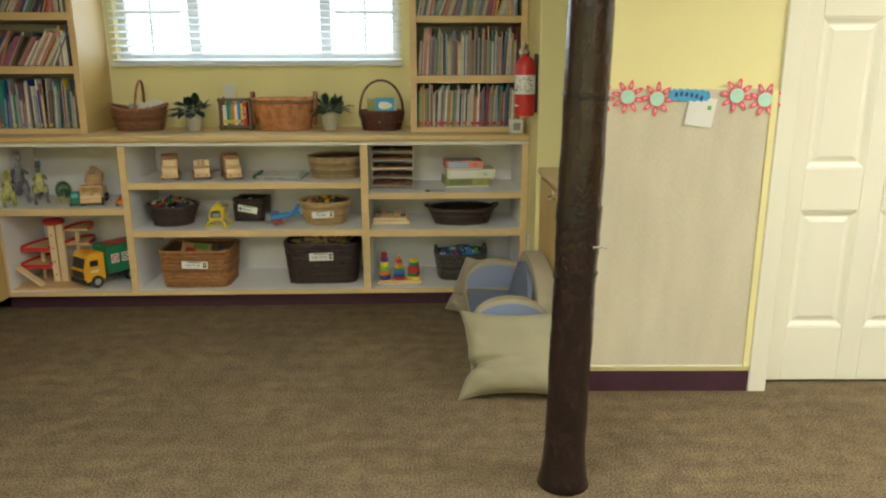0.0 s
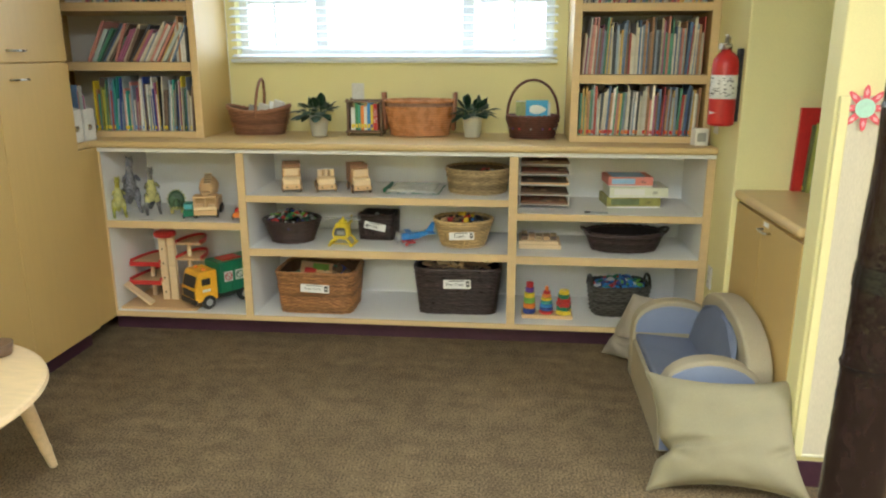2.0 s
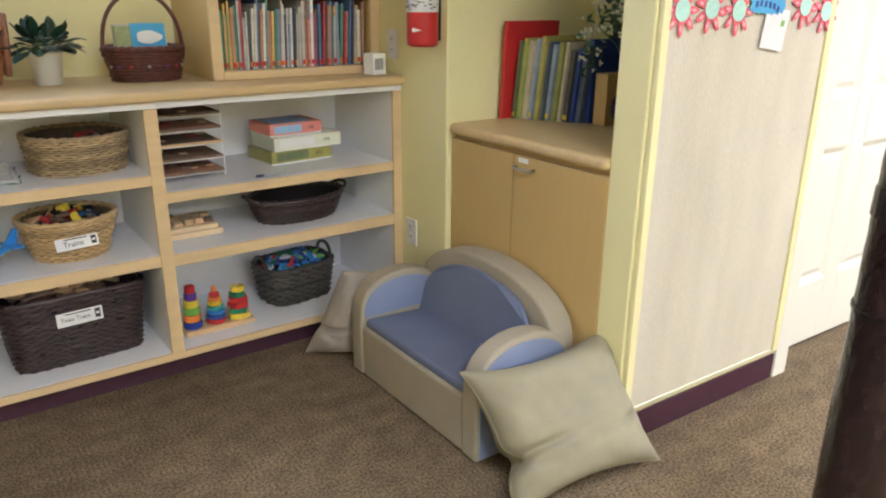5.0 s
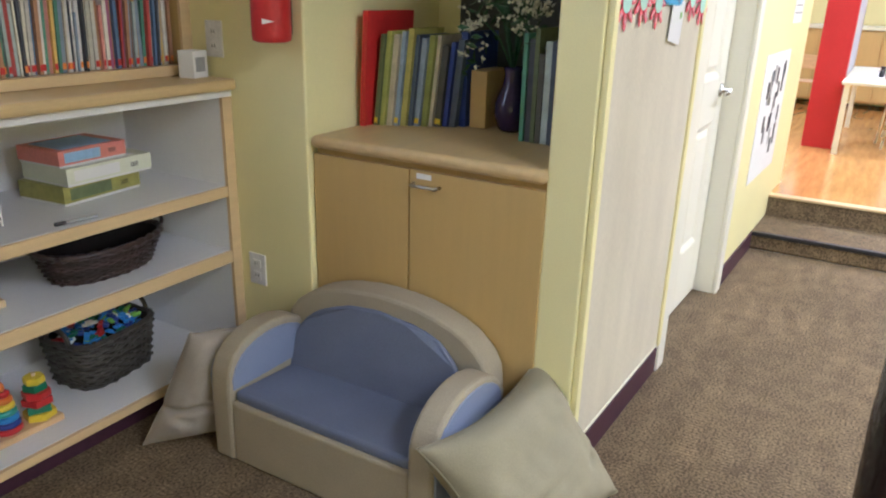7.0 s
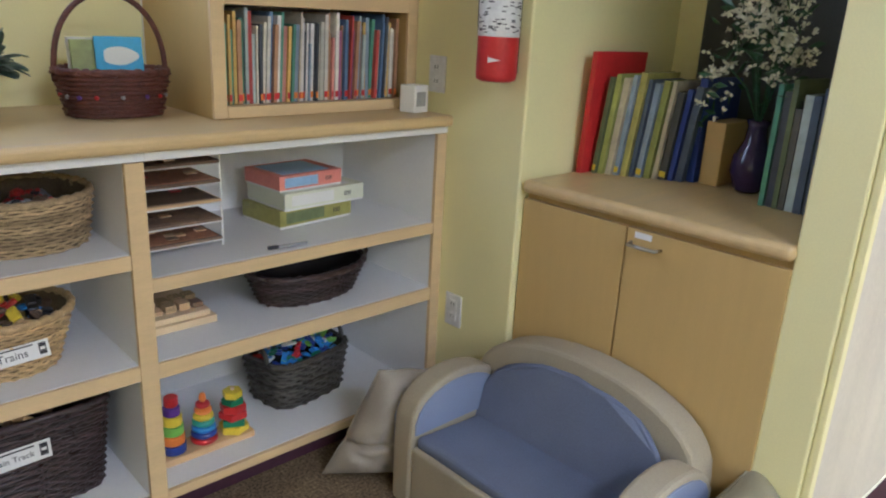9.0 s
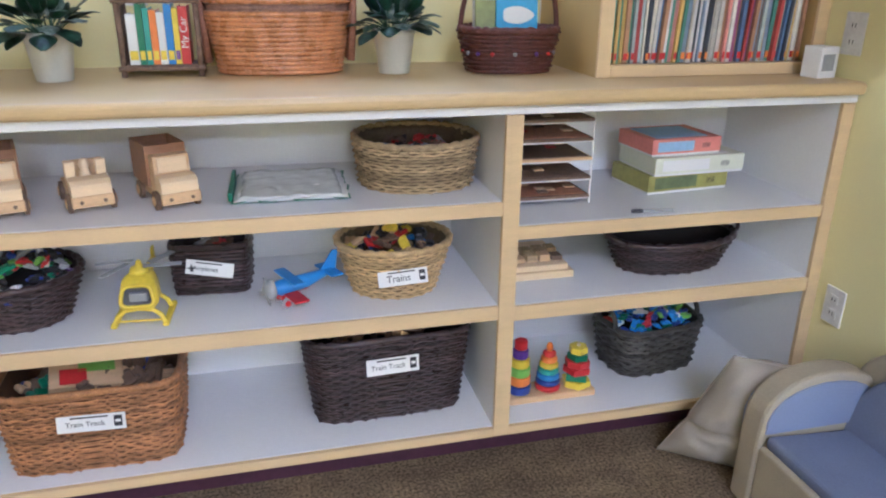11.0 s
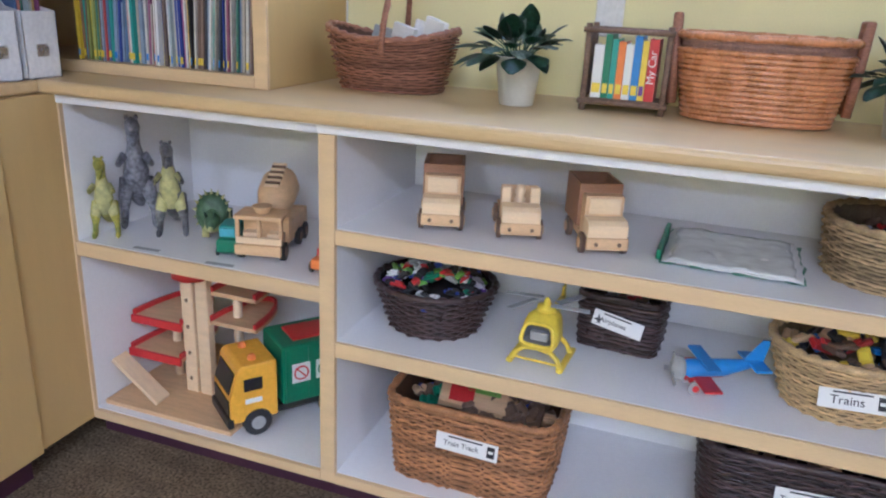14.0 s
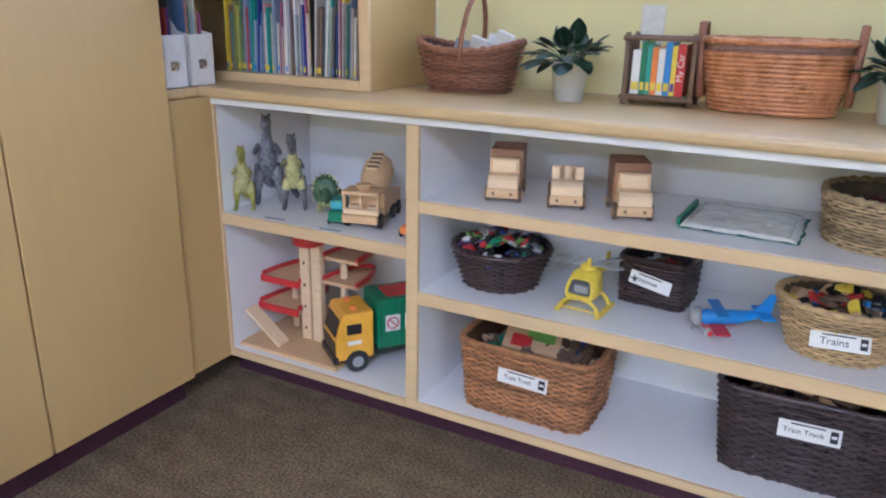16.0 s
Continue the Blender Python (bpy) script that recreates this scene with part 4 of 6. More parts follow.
part("seat_block", box(-0.022, -0.012, 0.072, 0.022, 0.006, 0.098, 0.004), P_GREY, t)
part("tail_boom", tube([(0, 0.09, 0.10), (0, 0.21, 0.115)], [0.016, 0.007], 10), P_YELLOW, t, smooth=True)
part("tail_fin", box(-0.003, 0.195, 0.10, 0.003, 0.222, 0.15, 0.002), P_YELLOW, t)
for py in (-0.02, 0.075):
    part("skid_arch", tube([(-0.062, py - 0.006, 0.008), (-0.052, py, 0.032), (-0.034, py, 0.050), (0, py, 0.056), (0.034, py, 0.050), (0.052, py, 0.032), (0.062, py - 0.006, 0.008)], 0.0065, 8), P_YELLOW, t, smooth=True)
part("cross_bar", tube([(-0.055, -0.022, 0.018), (0.055, -0.022, 0.018)], 0.003, 7), P_YELLOW, t)
for sx in (-1, 1):
    part("skid", box(sx * 0.062 - 0.008, -0.034, 0, sx * 0.062 + 0.008, 0.105, 0.014, 0.005), P_YELLOW, t)
part("mast", lathe([(0.026, 0.140), (0.022, 0.158), (0.010, 0.162), (0.006, 0.178), (0.002, 0.182)], 16, pose(0, 0.04, 0)), P_YELLOW, t, smooth=True)
for a in (8, 62, 188, 242):
    part("rotor_blade", box(0.006, -0.009, 0.172, 0.098, 0.009, 0.175, 0.001, m=pose(0, 0.04, 0, 0, 2, a) @ pose(0, 0, 0, 8)), P_GREY, t)
t = basket("square_basket", "small dark square basket with a plane label", -1.05, 5.03, S2, -5, 0.098, 0.09, 0.104, 0.096, 0.142, 9, 13, 28, 0.003, WICKER_DARK, rim=0.007)
card_label(t, -0.110, 0.085, 0.125, 0.042, "Airplanes", tilt=10, x=0.005, icon=False)
ic = part("plane_picture", prism([(-0.013, 0), (-0.003, 0.003), (0, 0.014), (0.003, 0.003), (0.013, 0), (0.003, -0.004), (0.005, -0.012), (0, -0.009), (-0.005, -0.012), (-0.003, -0.004)], 0.0008, pose(-0.042, -0.1135, 0.090)), INK, t)
heap("toy_planes", "dull red toy planes inside the square basket", -1.05, 5.03, S2 + 0.09, 0.07, 0.065, 26, [P_RED, WHEELWOOD, P_GREY], 0.02, 7, 0.03)
t = thing("toy_airplane", "red and blue toy biplane with a grey propeller", "toy airplane", -0.86, 4.83, S2, -68)
part("fuselage", tube([(0, -0.04, 0.05), (0, -0.02, 0.052), (0, 0.06, 0.056), (0, 0.14, 0.07)], [0.015, 0.022, 0.020, 0.008], 14), P_BLUE, t, smooth=True)
part("lower_wing", box(-0.085, -0.012, 0.032, 0.085, 0.03, 0.038, 0.003), P_RED, t, "red lower wing")
part("belly", tube([(0, -0.03, 0.04), (0, 0.06, 0.042)], [0.014, 0.010], 12), P_RED, t, smooth=True)
for s in (-1, 1):
    wheel(t, s * 0.028, -0.01, 0.016, 0.008, P_GREY, P_RED)
part("axle", tube([(-0.03, -0.01, 0.016), (0.03, -0.01, 0.016)], 0.003, 6), P_GREY, t)
part("leg", box(-0.006, -0.014, 0.016, 0.006, -0.004, 0.036), P_RED, t)
part("upper_wing", box(-0.066, -0.004, 0.074, 0.066, 0.028, 0.080, 0.003), P_BLUE, t)
part("tailplane", box(-0.052, 0.112, 0.068, 0.052, 0.15, 0.074, 0.002), P_BLUE, t)
part("fin", prism([(0.10, 0.070), (0.150, 0.070), (0.160, 0.125), (0.142, 0.127)], 0.005, pose(0.0025, 0, 0, 0, 0, 90), 0.001), P_BLUE, t)
part("nose_cone", lathe([(0.027, 0), (0.027, 0.012), (0.012, 0.026)], 14, pose(0, -0.036, 0.054, 90)), P_GREY, t, smooth=True)
for a in (35, 155, 275):
    part("propeller_blade", box(0, -0.062, -0.006, 0.042, -0.059, 0.006, 0.001, m=pose(0, 0, 0.05, 0, a, 0)), P_GREY, t)
t = basket("round_basket", "pale straw oval basket with a trains label", -0.553, 4.90, S2, 0, 0.118, 0.105, 0.162, 0.142, 0.145, 2.1, 16, 40, 0.0035, WICKER_TAN, rim=0.010)
card_label(t, -0.137, 0.078, 0.135, 0.042, "Trains", tilt=-3, lean=-14, icon=True)
heap("toy_trains", "coloured wooden train pieces heaped in a basket", -0.553, 4.90, S2 + 0.118, 0.12, 0.10, 60, [P_RED, P_BLUE, P_YELLOW, BLACK, WHEELWOOD, BLACK, WHEELWOOD, TOYWOOD], 0.026, 8, 0.035)

# middle bay, bottom
t = basket("storage_basket", "honey brown wicker storage basket with a paper label", -1.375, 4.905, B0, 0, 0.205, 0.152, 0.226, 0.168, 0.235, 7, 26, 62, 0.0042, WICKER_BROWN, rim=0.010)
card_label(t, -0.1745, 0.155, 0.162, 0.046, "Train Track", tilt=2, lean=-4, x=0.01)
t = thing("picture_box", "flat puzzle box with a green and red picture", "box", -1.39, 4.90, B0 + 0.155, 12)
part("box", box(-0.10, -0.06, 0, 0.08, 0.06, 0.02, 0.002, m=pose(0, 0, 0.05, 22, 8)), TOYWOOD, t)
part("picture_red", box(-0.075, -0.05, 0.0205, -0.01, 0.0, 0.0225, m=pose(0, 0, 0.05, 22, 8)), P_RED, t)
part("picture_green", box(-0.03, -0.01, 0.0205, 0.06, 0.045, 0.0225, m=pose(0, 0, 0.05, 22, 8)), P_LIME, t)
heap("toy_pieces", "mixed wooden and coloured toys in the brown basket", -1.375, 4.935, B0 + 0.165, 0.17, 0.115, 60, [TOYWOOD, P_NAVY, WHEELWOOD, TWIG, WHEELWOOD, P_GREEN], 0.04, 9, 0.04)
t = basket("storage_basket", "dark brown wicker storage basket with a paper label", -0.583, 4.965, B0, 1.5, 0.214, 0.15, 0.242, 0.168, 0.262, 7, 26, 60, 0.0042, WICKER_DARK, rim=0.010)
card_label(t, -0.1735, 0.185, 0.152, 0.05, "Train Track", tilt=-1, lean=-4, x=0.0)
heap("wooden_track", "wooden train track pieces heaped in the dark basket", -0.588, 4.975, B0 + 0.246, 0.17, 0.11, 70, [TOYWOOD, TOYWOOD_PALE, TWIG], 0.038, 10, 0.03, "stick")

# ---- third bay ----
t = thing("stacking_toy", "wooden base with three rainbow stacking towers", "toy", -0.08, 4.83, B0, 0)
part("base_board", box(-0.14, -0.045, 0, 0.14, 0.045, 0.022, 0.004), TOYWOOD, t)
for px in (-0.098, -0.004, 0.092):
    part("peg", tube([(px, 0, 0.02), (px, 0, 0.165)], 0.006, 8), TOYWOOD_PALE, t)
z = 0.0225
for i, (r, mt) in enumerate(((0.036, P_NAVY), (0.034, P_ORANGE), (0.032, P_LIME), (0.029, P_YELLOW), (0.024, P_PURPLE), (0.02, P_RED))):
    h = 0.029
    part("stacking_ring", lathe([(r - 0.003, z), (r, z + 0.003), (r, z + h - 0.003), (r - 0.003, z + h)], 20, pose(-0.098, 0, 0)), mt, t, smooth=False)
    z += h + 0.0005
z = 0.0225
for r, mt in ((0.04, P_RED), (0.038, P_NAVY), (0.036, P_BLUE), (0.033, P_TEAL), (0.03, P_YELLOW), (0.026, P_ORANGE), (0.021, P_RED)):
    part("stacking_ring", lathe([(r - 0.006, z), (r, z + 0.005), (r, z + 0.013), (r - 0.006, z + 0.018)], 20, pose(-0.004, 0, 0)), mt, t, smooth=True)
    z += 0.0185
part("knob", lathe([(0.008, 0.152), (0.011, 0.165), (0.007, 0.177), (0.001, 0.18)], 12, pose(-0.004, 0, 0)), P_ORANGE, t, smooth=True)
z = 0.0225
for r, mt, seg in ((0.046, P_YELLOW, 6), (0.044, P_GREEN, 4), (0.044, P_RED, 5), (0.040, P_RED, 6), (0.034, P_GREEN, 5), (0.03, P_YELLOW, 6)):
    part("stacking_block", lathe([(r - 0.002, z), (r, z + 0.002), (r, z + 0.02), (r - 0.002, z + 0.022)], seg, pose(0.092, 0, 0, 0, 0, 20)), mt, t)
    z += 0.0225
t = basket("block_basket", "grey-black woven basket full of plastic bricks", 0.322, 4.965, B0, 8, 0.142, 0.102, 0.166, 0.12, 0.165, 4, 13, 34, 0.005, WICKER_BLACK)
for s in (-1, 1):
    arch(t, WICKER_BLACK, (s * 0.163, -0.05, 0.16), (s * 0.163, 0.05, 0.16), 0.055, 0.008)
heap("plastic_bricks", "heap of bright plastic bricks and figures", 0.322, 4.965, B0 + 0.155, 0.14, 0.095, 100, [P_GREEN, P_LIME, P_BLUE, P_RED, P_WHITE, P_NAVY, P_GREEN, P_BLUE], 0.02, 12, 0.045)
t = basket("oval_basket", "shallow dark brown oval basket with end handles", 0.325, 4.90, R2, 4, 0.17, 0.10, 0.212, 0.138, 0.10, 2.1, 13, 44, 0.0042, WICKER_DARK, rim=0.010)
arch(t, WICKER_DARK, (0.185, -0.055, 0.09), (0.185, 0.06, 0.09), 0.03, 0.007, 0.05)
arch(t, WICKER_DARK, (-0.185, 0.055, 0.09), (-0.185, -0.06, 0.09), 0.03, 0.007, 0.05)
t = thing("wooden_puzzle", "small stack of wooden knob puzzles", "puzzle", -0.13, 4.85, R2, 0)
part("tray", box(-0.115, 0, 0, 0.115, 0.22, 0.022, 0.002), TOYWOOD_PALE, t)
part("tray", box(-0.115, 0.012, 0.0225, 0.10, 0.22, 0.04, 0.002), TOYWOOD_PALE, t)
rng = random.Random(2)
for i in range(12):
    px, py = -0.10 + 0.04 * (i % 5), 0.04 + 0.05 * (i // 5)
    part("block", box(px, py, 0.0405, px + 0.033, py + 0.04, 0.052 + rng.uniform(0, 0.012), 0.002), rng.choice((TWIG, TOYWOOD, SEAGRASS)), t)
t = thing("tray_rack", "white wire rack holding flat wooden puzzles", "rack", -0.125, 4.85, R1, 0)
for px in (-0.12, 0.14):
    for py in (0.004, 0.22):
        part("upright", tube([(px, py, 0), (px, py, 0.275)], 0.003, 6), P_WHITE, t)
for k in range(5):
    z = 0.055 * k + 0.015
    for py in (0.004, 0.22):
        part("rail", tube([(-0.12, py, z), (0.14, py, z)], 0.0025, 6), P_WHITE, t)
    for px in (-0.12, 0.14):
        part("rail", tube([(px, 0.004, z), (px, 0.22, z)], 0.0025, 6), P_WHITE, t)
    pz = thing("tray_puzzle", "flat wooden tray puzzle on a wire rack", "puzzle", -0.125, 4.85, R1 + z + 0.003, 0, "tray puzzles")
    part("tray", box(-0.118, 0.0, 0, 0.138, 0.218, 0.008, 0.001), (TWIG, TWIG, TOYWOOD, WHEELWOOD, TWIG)[k], pz)
    bm = box(-0.11, 0.012, 0.008, 0.13, 0.21, 0.0095)
    part("picture", bm, (WICKER_RED, TWIG, WHEELWOOD, WICKER_RED, TWIG)[k], pz)
    rng = random.Random(k)
    for i in range(9 if k == 0 else 3):
        px, py = rng.uniform(-0.1, 0.1), rng.uniform(0.015, 0.17)
        part("puzzle_piece", box(px, py, 0.0097, px + 0.03, py + 0.025, 0.0135, 0.001), rng.choice((TOYWOOD_PALE, TOYWOOD, P_RED, WHEELWOOD)), pz)


def game_box(x, y, z, rz, w, d, h, mat, label, patch):
    t = thing("game_box", label, "game box", x, y, z, rz, "stacked game boxes")
    part("base", box(-w / 2 + 0.002, -d / 2 + 0.002, 0, w / 2 - 0.002, d / 2 - 0.002, h * 0.4), PAPER, t)
    lid = part("lid", box(-w / 2, -d / 2, h * 0.12, w / 2, d / 2, h, 0.0015), mat, t)
    part("picture", box(-w * 0.42, -d / 2 - 0.001, h * 0.25, w * 0.1, -d / 2, h * 0.85), patch, lid)
    part("top_picture", box(-w * 0.4, -d * 0.4, h, w * 0.35, d * 0.4, h + 0.001), patch, lid)
    words(lid, "|||||||", pose(w * 0.28, -d / 2 - 0.0005, h * 0.55, 90), h * 0.3)
    return t


game_box(0.355, 5.0, R1, 6, 0.29, 0.2, 0.058, GREENISH[3], "yellow jigsaw box with a printed animal picture", GREENISH[1])
game_box(0.38, 4.985, R1 + 0.0585, 3, 0.31, 0.21, 0.055, material("cream_card", (0.74, 0.76, 0.62), 0.5, 0.04, 10, 100, 0.03), "cream game box with green printing", PAPER)
game_box(0.335, 4.99, R1 + 0.116, 4, 0.24, 0.19, 0.05, plastic("coral_box_card", (0.75, 0.27, 0.22), 0.5), "coral pink game box with a blue panel", plastic("pale_blue_card", (0.35, 0.55, 0.78), 0.5))
t = thing("marker_pen", "black marker pen lying on the shelf", "pen", 0.12, 4.73, R1 + 0.006, -8)
part("barrel", tube([(0, 0, 0), (0.09, 0, 0)], 0.005, 8), P_GREY, t)
part("cap", tube([(-0.03, 0, 0), (0, 0, 0)], 0.006, 8), BLACK, t)

# ---- left bay: figures and vehicles ----
def blob(points, into=None, seg=12):
    """A soft body through (x, y, z, radius) rows."""
    return tube([p[:3] for p in points], [p[3] for p in points], seg, into=into)


def dinosaur(label, x, y, rz, mat, s, kind, belly):
    if kind == "upright":
        bm = blob([(0, 0.19, 0.012, 0.003), (0, 0.14, 0.020, 0.011), (0, 0.08, 0.052, 0.022), (0, 0.035, 0.090, 0.034), (0, 0.012, 0.125, 0.036), (0, 0.0, 0.158, 0.028), (0, 0.0, 0.188, 0.018), (0, -0.006, 0.212, 0.018), (0, -0.014, 0.228, 0.021), (0, -0.04, 0.236, 0.019), (0, -0.066, 0.233, 0.014), (0, -0.076, 0.231, 0.005)])
        blob([(0, -0.004, 0.212, 0.015), (0, -0.034, 0.203, 0.012), (0, -0.058, 0.196, 0.008), (0, -0.064, 0.195, 0.003)], bm)
        for sx in (-1, 1):
            blob([(sx * 0.024, 0.03, 0.098, 0.027), (sx * 0.036, 0.008, 0.066, 0.019), (sx * 0.040, 0.020, 0.034, 0.011), (sx * 0.042, 0.010, 0.010, 0.010), (sx * 0.043, -0.014, 0.007, 0.010), (sx * 0.044, -0.034, 0.005, 0.005)], bm)
            blob([(sx * 0.028, -0.012, 0.165, 0.011), (sx * 0.044, -0.034, 0.150, 0.008), (sx * 0.040, -0.056, 0.158, 0.005), (sx * 0.040, -0.064, 0.162, 0.002)], bm, 8)
            blob([(sx * 0.013, -0.026, 0.252, 0.006), (sx * 0.013, -0.038, 0.251, 0.004)], bm, 8)
    else:
        bm = blob([(0, 0.16, 0.03, 0.004), (0, 0.10, 0.05, 0.018), (0, 0.04, 0.075, 0.040), (0, -0.01, 0.078, 0.042), (0, -0.05, 0.075, 0.028), (0, -0.085, 0.065, 0.028), (0, -0.12, 0.05, 0.010)])
        for sx in (-1, 1):
            for py in (-0.02, 0.06):
                blob([(sx * 0.03, py, 0.07, 0.02), (sx * 0.036, py, 0.03, 0.013), (sx * 0.036, py - 0.004, 0.005, 0.014)], bm)
        lathe([(0.03, 0), (0.056, 0.006), (0.058, 0.012), (0.03, 0.016)], 20, pose(0, -0.055, 0.085, 75), bm)
        for k in range(13):
            a = radians(-30 + k * 20)
            blob([(0.055 * math.cos(a), -0.062, 0.085 + 0.055 * math.sin(a), 0.006), (0.070 * math.cos(a), -0.064, 0.085 + 0.070 * math.sin(a), 0.001)], bm, 6)
        for sx in (-1, 1):
            blob([(sx * 0.016, -0.10, 0.085, 0.006), (sx * 0.018, -0.135, 0.105, 0.001)], bm, 6)
    bm.transform(Matrix.Diagonal((s * 0.82, s * 0.8, s * 1.06, 1)))
    ob = link("dinosaur_figure", bm, mat, True)
    ob.data.materials.append(belly)
    for p in ob.data.polygons:
        if kind == "upright" and p.normal.y < -0.45 and abs(p.center.x) < 0.034 * s and 0.085 * s < p.center.z < 0.20 * s:
            p.material_index = 1
        if kind != "upright" and (p.center.z < 0.055 * s or math.hypot(p.center.x / (s * 0.82), p.center.z / (s * 1.06) - 0.085) > 0.059 and p.center.y < -0.04 * s):
            p.material_index = 1
    ob.matrix_world = pose(x, y, SL, 0, 0, rz)
    return tagged(ob, label, "toy dinosaur", "dinosaur figures")


def mottled(name, a, b):
    return material(name, a, 0.5, 0.3, 22, 90, 0.25, second=b)


BELLY = mottled("pale_yellow_belly", (0.62, 0.60, 0.24), (0.40, 0.40, 0.17))
D_YEL = mottled("mottled_yellow_green", (0.55, 0.48, 0.07), (0.20, 0.24, 0.04))
D_GRY = mottled("mottled_grey_green", (0.34, 0.34, 0.37), (0.10, 0.10, 0.115))
D_MIX = mottled("mottled_dark_grey", (0.25, 0.25, 0.25), (0.06, 0.06, 0.065))
D_TRI = mottled("mottled_dark_green", (0.09, 0.17, 0.08), (0.03, 0.07, 0.035))
dinosaur("yellow-green toy dinosaur standing on two legs", -2.468, 4.762, 36, D_YEL, 0.86, "upright", BELLY)
dinosaur("tall grey toy dinosaur with an open mouth", -2.458, 4.885, 40, D_GRY, 1.22, "upright", D_GRY)
dinosaur("dark grey and yellow toy dinosaur on two legs", -2.322, 4.86, 34, D_MIX, 1.02, "upright", BELLY)
dinosaur("squat green toy dinosaur with a spiky frill", -2.20, 4.90, 26, D_TRI, 0.95, "squat", BELLY)

t = thing("toy_van", "small green and teal toy van", "toy car", -2.085, 4.80, SL, 20)
part("body", box(-0.028, -0.04, 0.012, 0.028, 0.06, 0.05, 0.008), P_GREEN, t)
part("cabin", box(-0.025, -0.02, 0.048, 0.025, 0.058, 0.083, 0.008), P_TEAL, t)
part("windscreen", box(-0.02, -0.0235, 0.055, 0.02, -0.0195, 0.077, 0.001), plastic("aqua_window", (0.15, 0.5, 0.6), 0.15), t)
for px in (-0.028, 0.028):
    for py in (-0.02, 0.04):
        wheel(t, px, py, 0.012, 0.008, TIRE, P_GREY)

t = thing("mixer_truck", "natural wood toy cement mixer truck", "toy truck", -1.975, 4.765, SL, 14)
part("chassis", box(-0.052, 0.0, 0.024, 0.052, 0.27, 0.042, 0.003), TOYWOOD, t)
part("bumper", box(-0.062, -0.006, 0.022, 0.062, 0.008, 0.05, 0.003), TOYWOOD, t)
part("grille", box(-0.062, 0.006, 0.05, 0.062, 0.018, 0.068, 0.002), TOYWOOD_PALE, t)
for px in (-0.058, 0.0, 0.058):
    part("cab_post", box(px - 0.005, 0.008, 0.066, px + 0.005, 0.02, 0.116, 0.002), TOYWOOD, t)
part("cab_back", box(-0.062, 0.07, 0.042, 0.062, 0.085, 0.12), TOYWOOD, t)
for px in (-0.033, 0.033):
    part("seat", box(px - 0.02, 0.035, 0.042, px + 0.02, 0.07, 0.072, 0.003), TOYWOOD_PALE, t)
part("cab_roof", box(-0.064, 0.002, 0.116, 0.064, 0.09, 0.128, 0.003), TOYWOOD, t)
part("roof_hatch", lathe([(0.018, 0), (0.026, 0.014), (0.026, 0.018)], 18, pose(0.0, 0.045, 0.128)), TOYWOOD, t)
part("bed_side", box(-0.056, 0.09, 0.042, 0.056, 0.27, 0.09, 0.003), TOYWOOD, t)
part("drum", lathe([(0.02, -0.08), (0.04, -0.06), (0.053, -0.02), (0.053, 0.03), (0.036, 0.065), (0.028, 0.07)], 22, pose(0, 0.18, 0.15, -62)), TOYWOOD, t, smooth=True)
for k in range(9):
    u = radians(k * 40)
    part("drum_rib", box(-0.02, -0.004, -0.003, 0.02, 0.004, 0.003, 0.001, m=pose(0, 0.18, 0.15, -62) @ pose(0, 0, -0.035 + 0.011 * k) @ pose(0, -0.053, 0)), WHEELWOOD if k % 2 else TOYWOOD_PALE, t)
for px in (-0.056, 0.056):
    for py in (0.04, 0.18, 0.235):
        wheel(t, px, py, 0.025, 0.016, TIRE, WHEELWOOD)
t = thing("toy_car", "small orange toy car by the divider", "toy car", -1.80, 4.80, SL, 5)
part("body", box(-0.022, -0.04, 0.012, 0.022, 0.05, 0.04, 0.006), P_ORANGE, t)
part("cabin", box(-0.018, -0.01, 0.038, 0.018, 0.035, 0.06, 0.006), P_RED, t)
for px in (-0.024, 0.024):
    for py in (-0.022, 0.03):
        wheel(t, px, py, 0.015, 0.01, TIRE, P_GREY)
for x, y, rz in ((-2.30, 4.725, 3), (-2.06, 4.715, 5)):
    t = thing("shelf_tag", "small torn sticker on the shelf", "sticker", x, y, SL, rz, "shelf stickers")
    part("sticker", box(-0.04, -0.008, 0, 0.04, 0.008, 0.0008), P_GREY, t)

# parking garage
t = thing("toy_garage", "wooden toy parking garage with red railings", "toy garage", -2.30, 4.92, B0, 0)
t.scale = (1.0, 1.0, 1.24)
part("base_board", box(-0.205, -0.195, 0, 0.24, 0.26, 0.012, 0.003), TOYWOOD, t)
for px in (0.0, 0.052):
    tower = part("tower_post", box(px - 0.021, -0.05, 0.012, px + 0.021, -0.02, 0.33, 0.003), TOYWOOD_PALE, t)
    if px == 0.0:
        for z in (0.05, 0.12, 0.19, 0.26):
            part("hole", lathe([(0.005, 0), (0.005, 0.002)], 10, pose(px, -0.0505, z, 90)), WHEELWOOD, tower)
part("tower_top", lathe([(0.055, 0.318), (0.062, 0.322), (0.062, 0.338), (0.05, 0.345)], 26, pose(0.015, -0.03, 0)), P_RED, t, "red round roof", True)


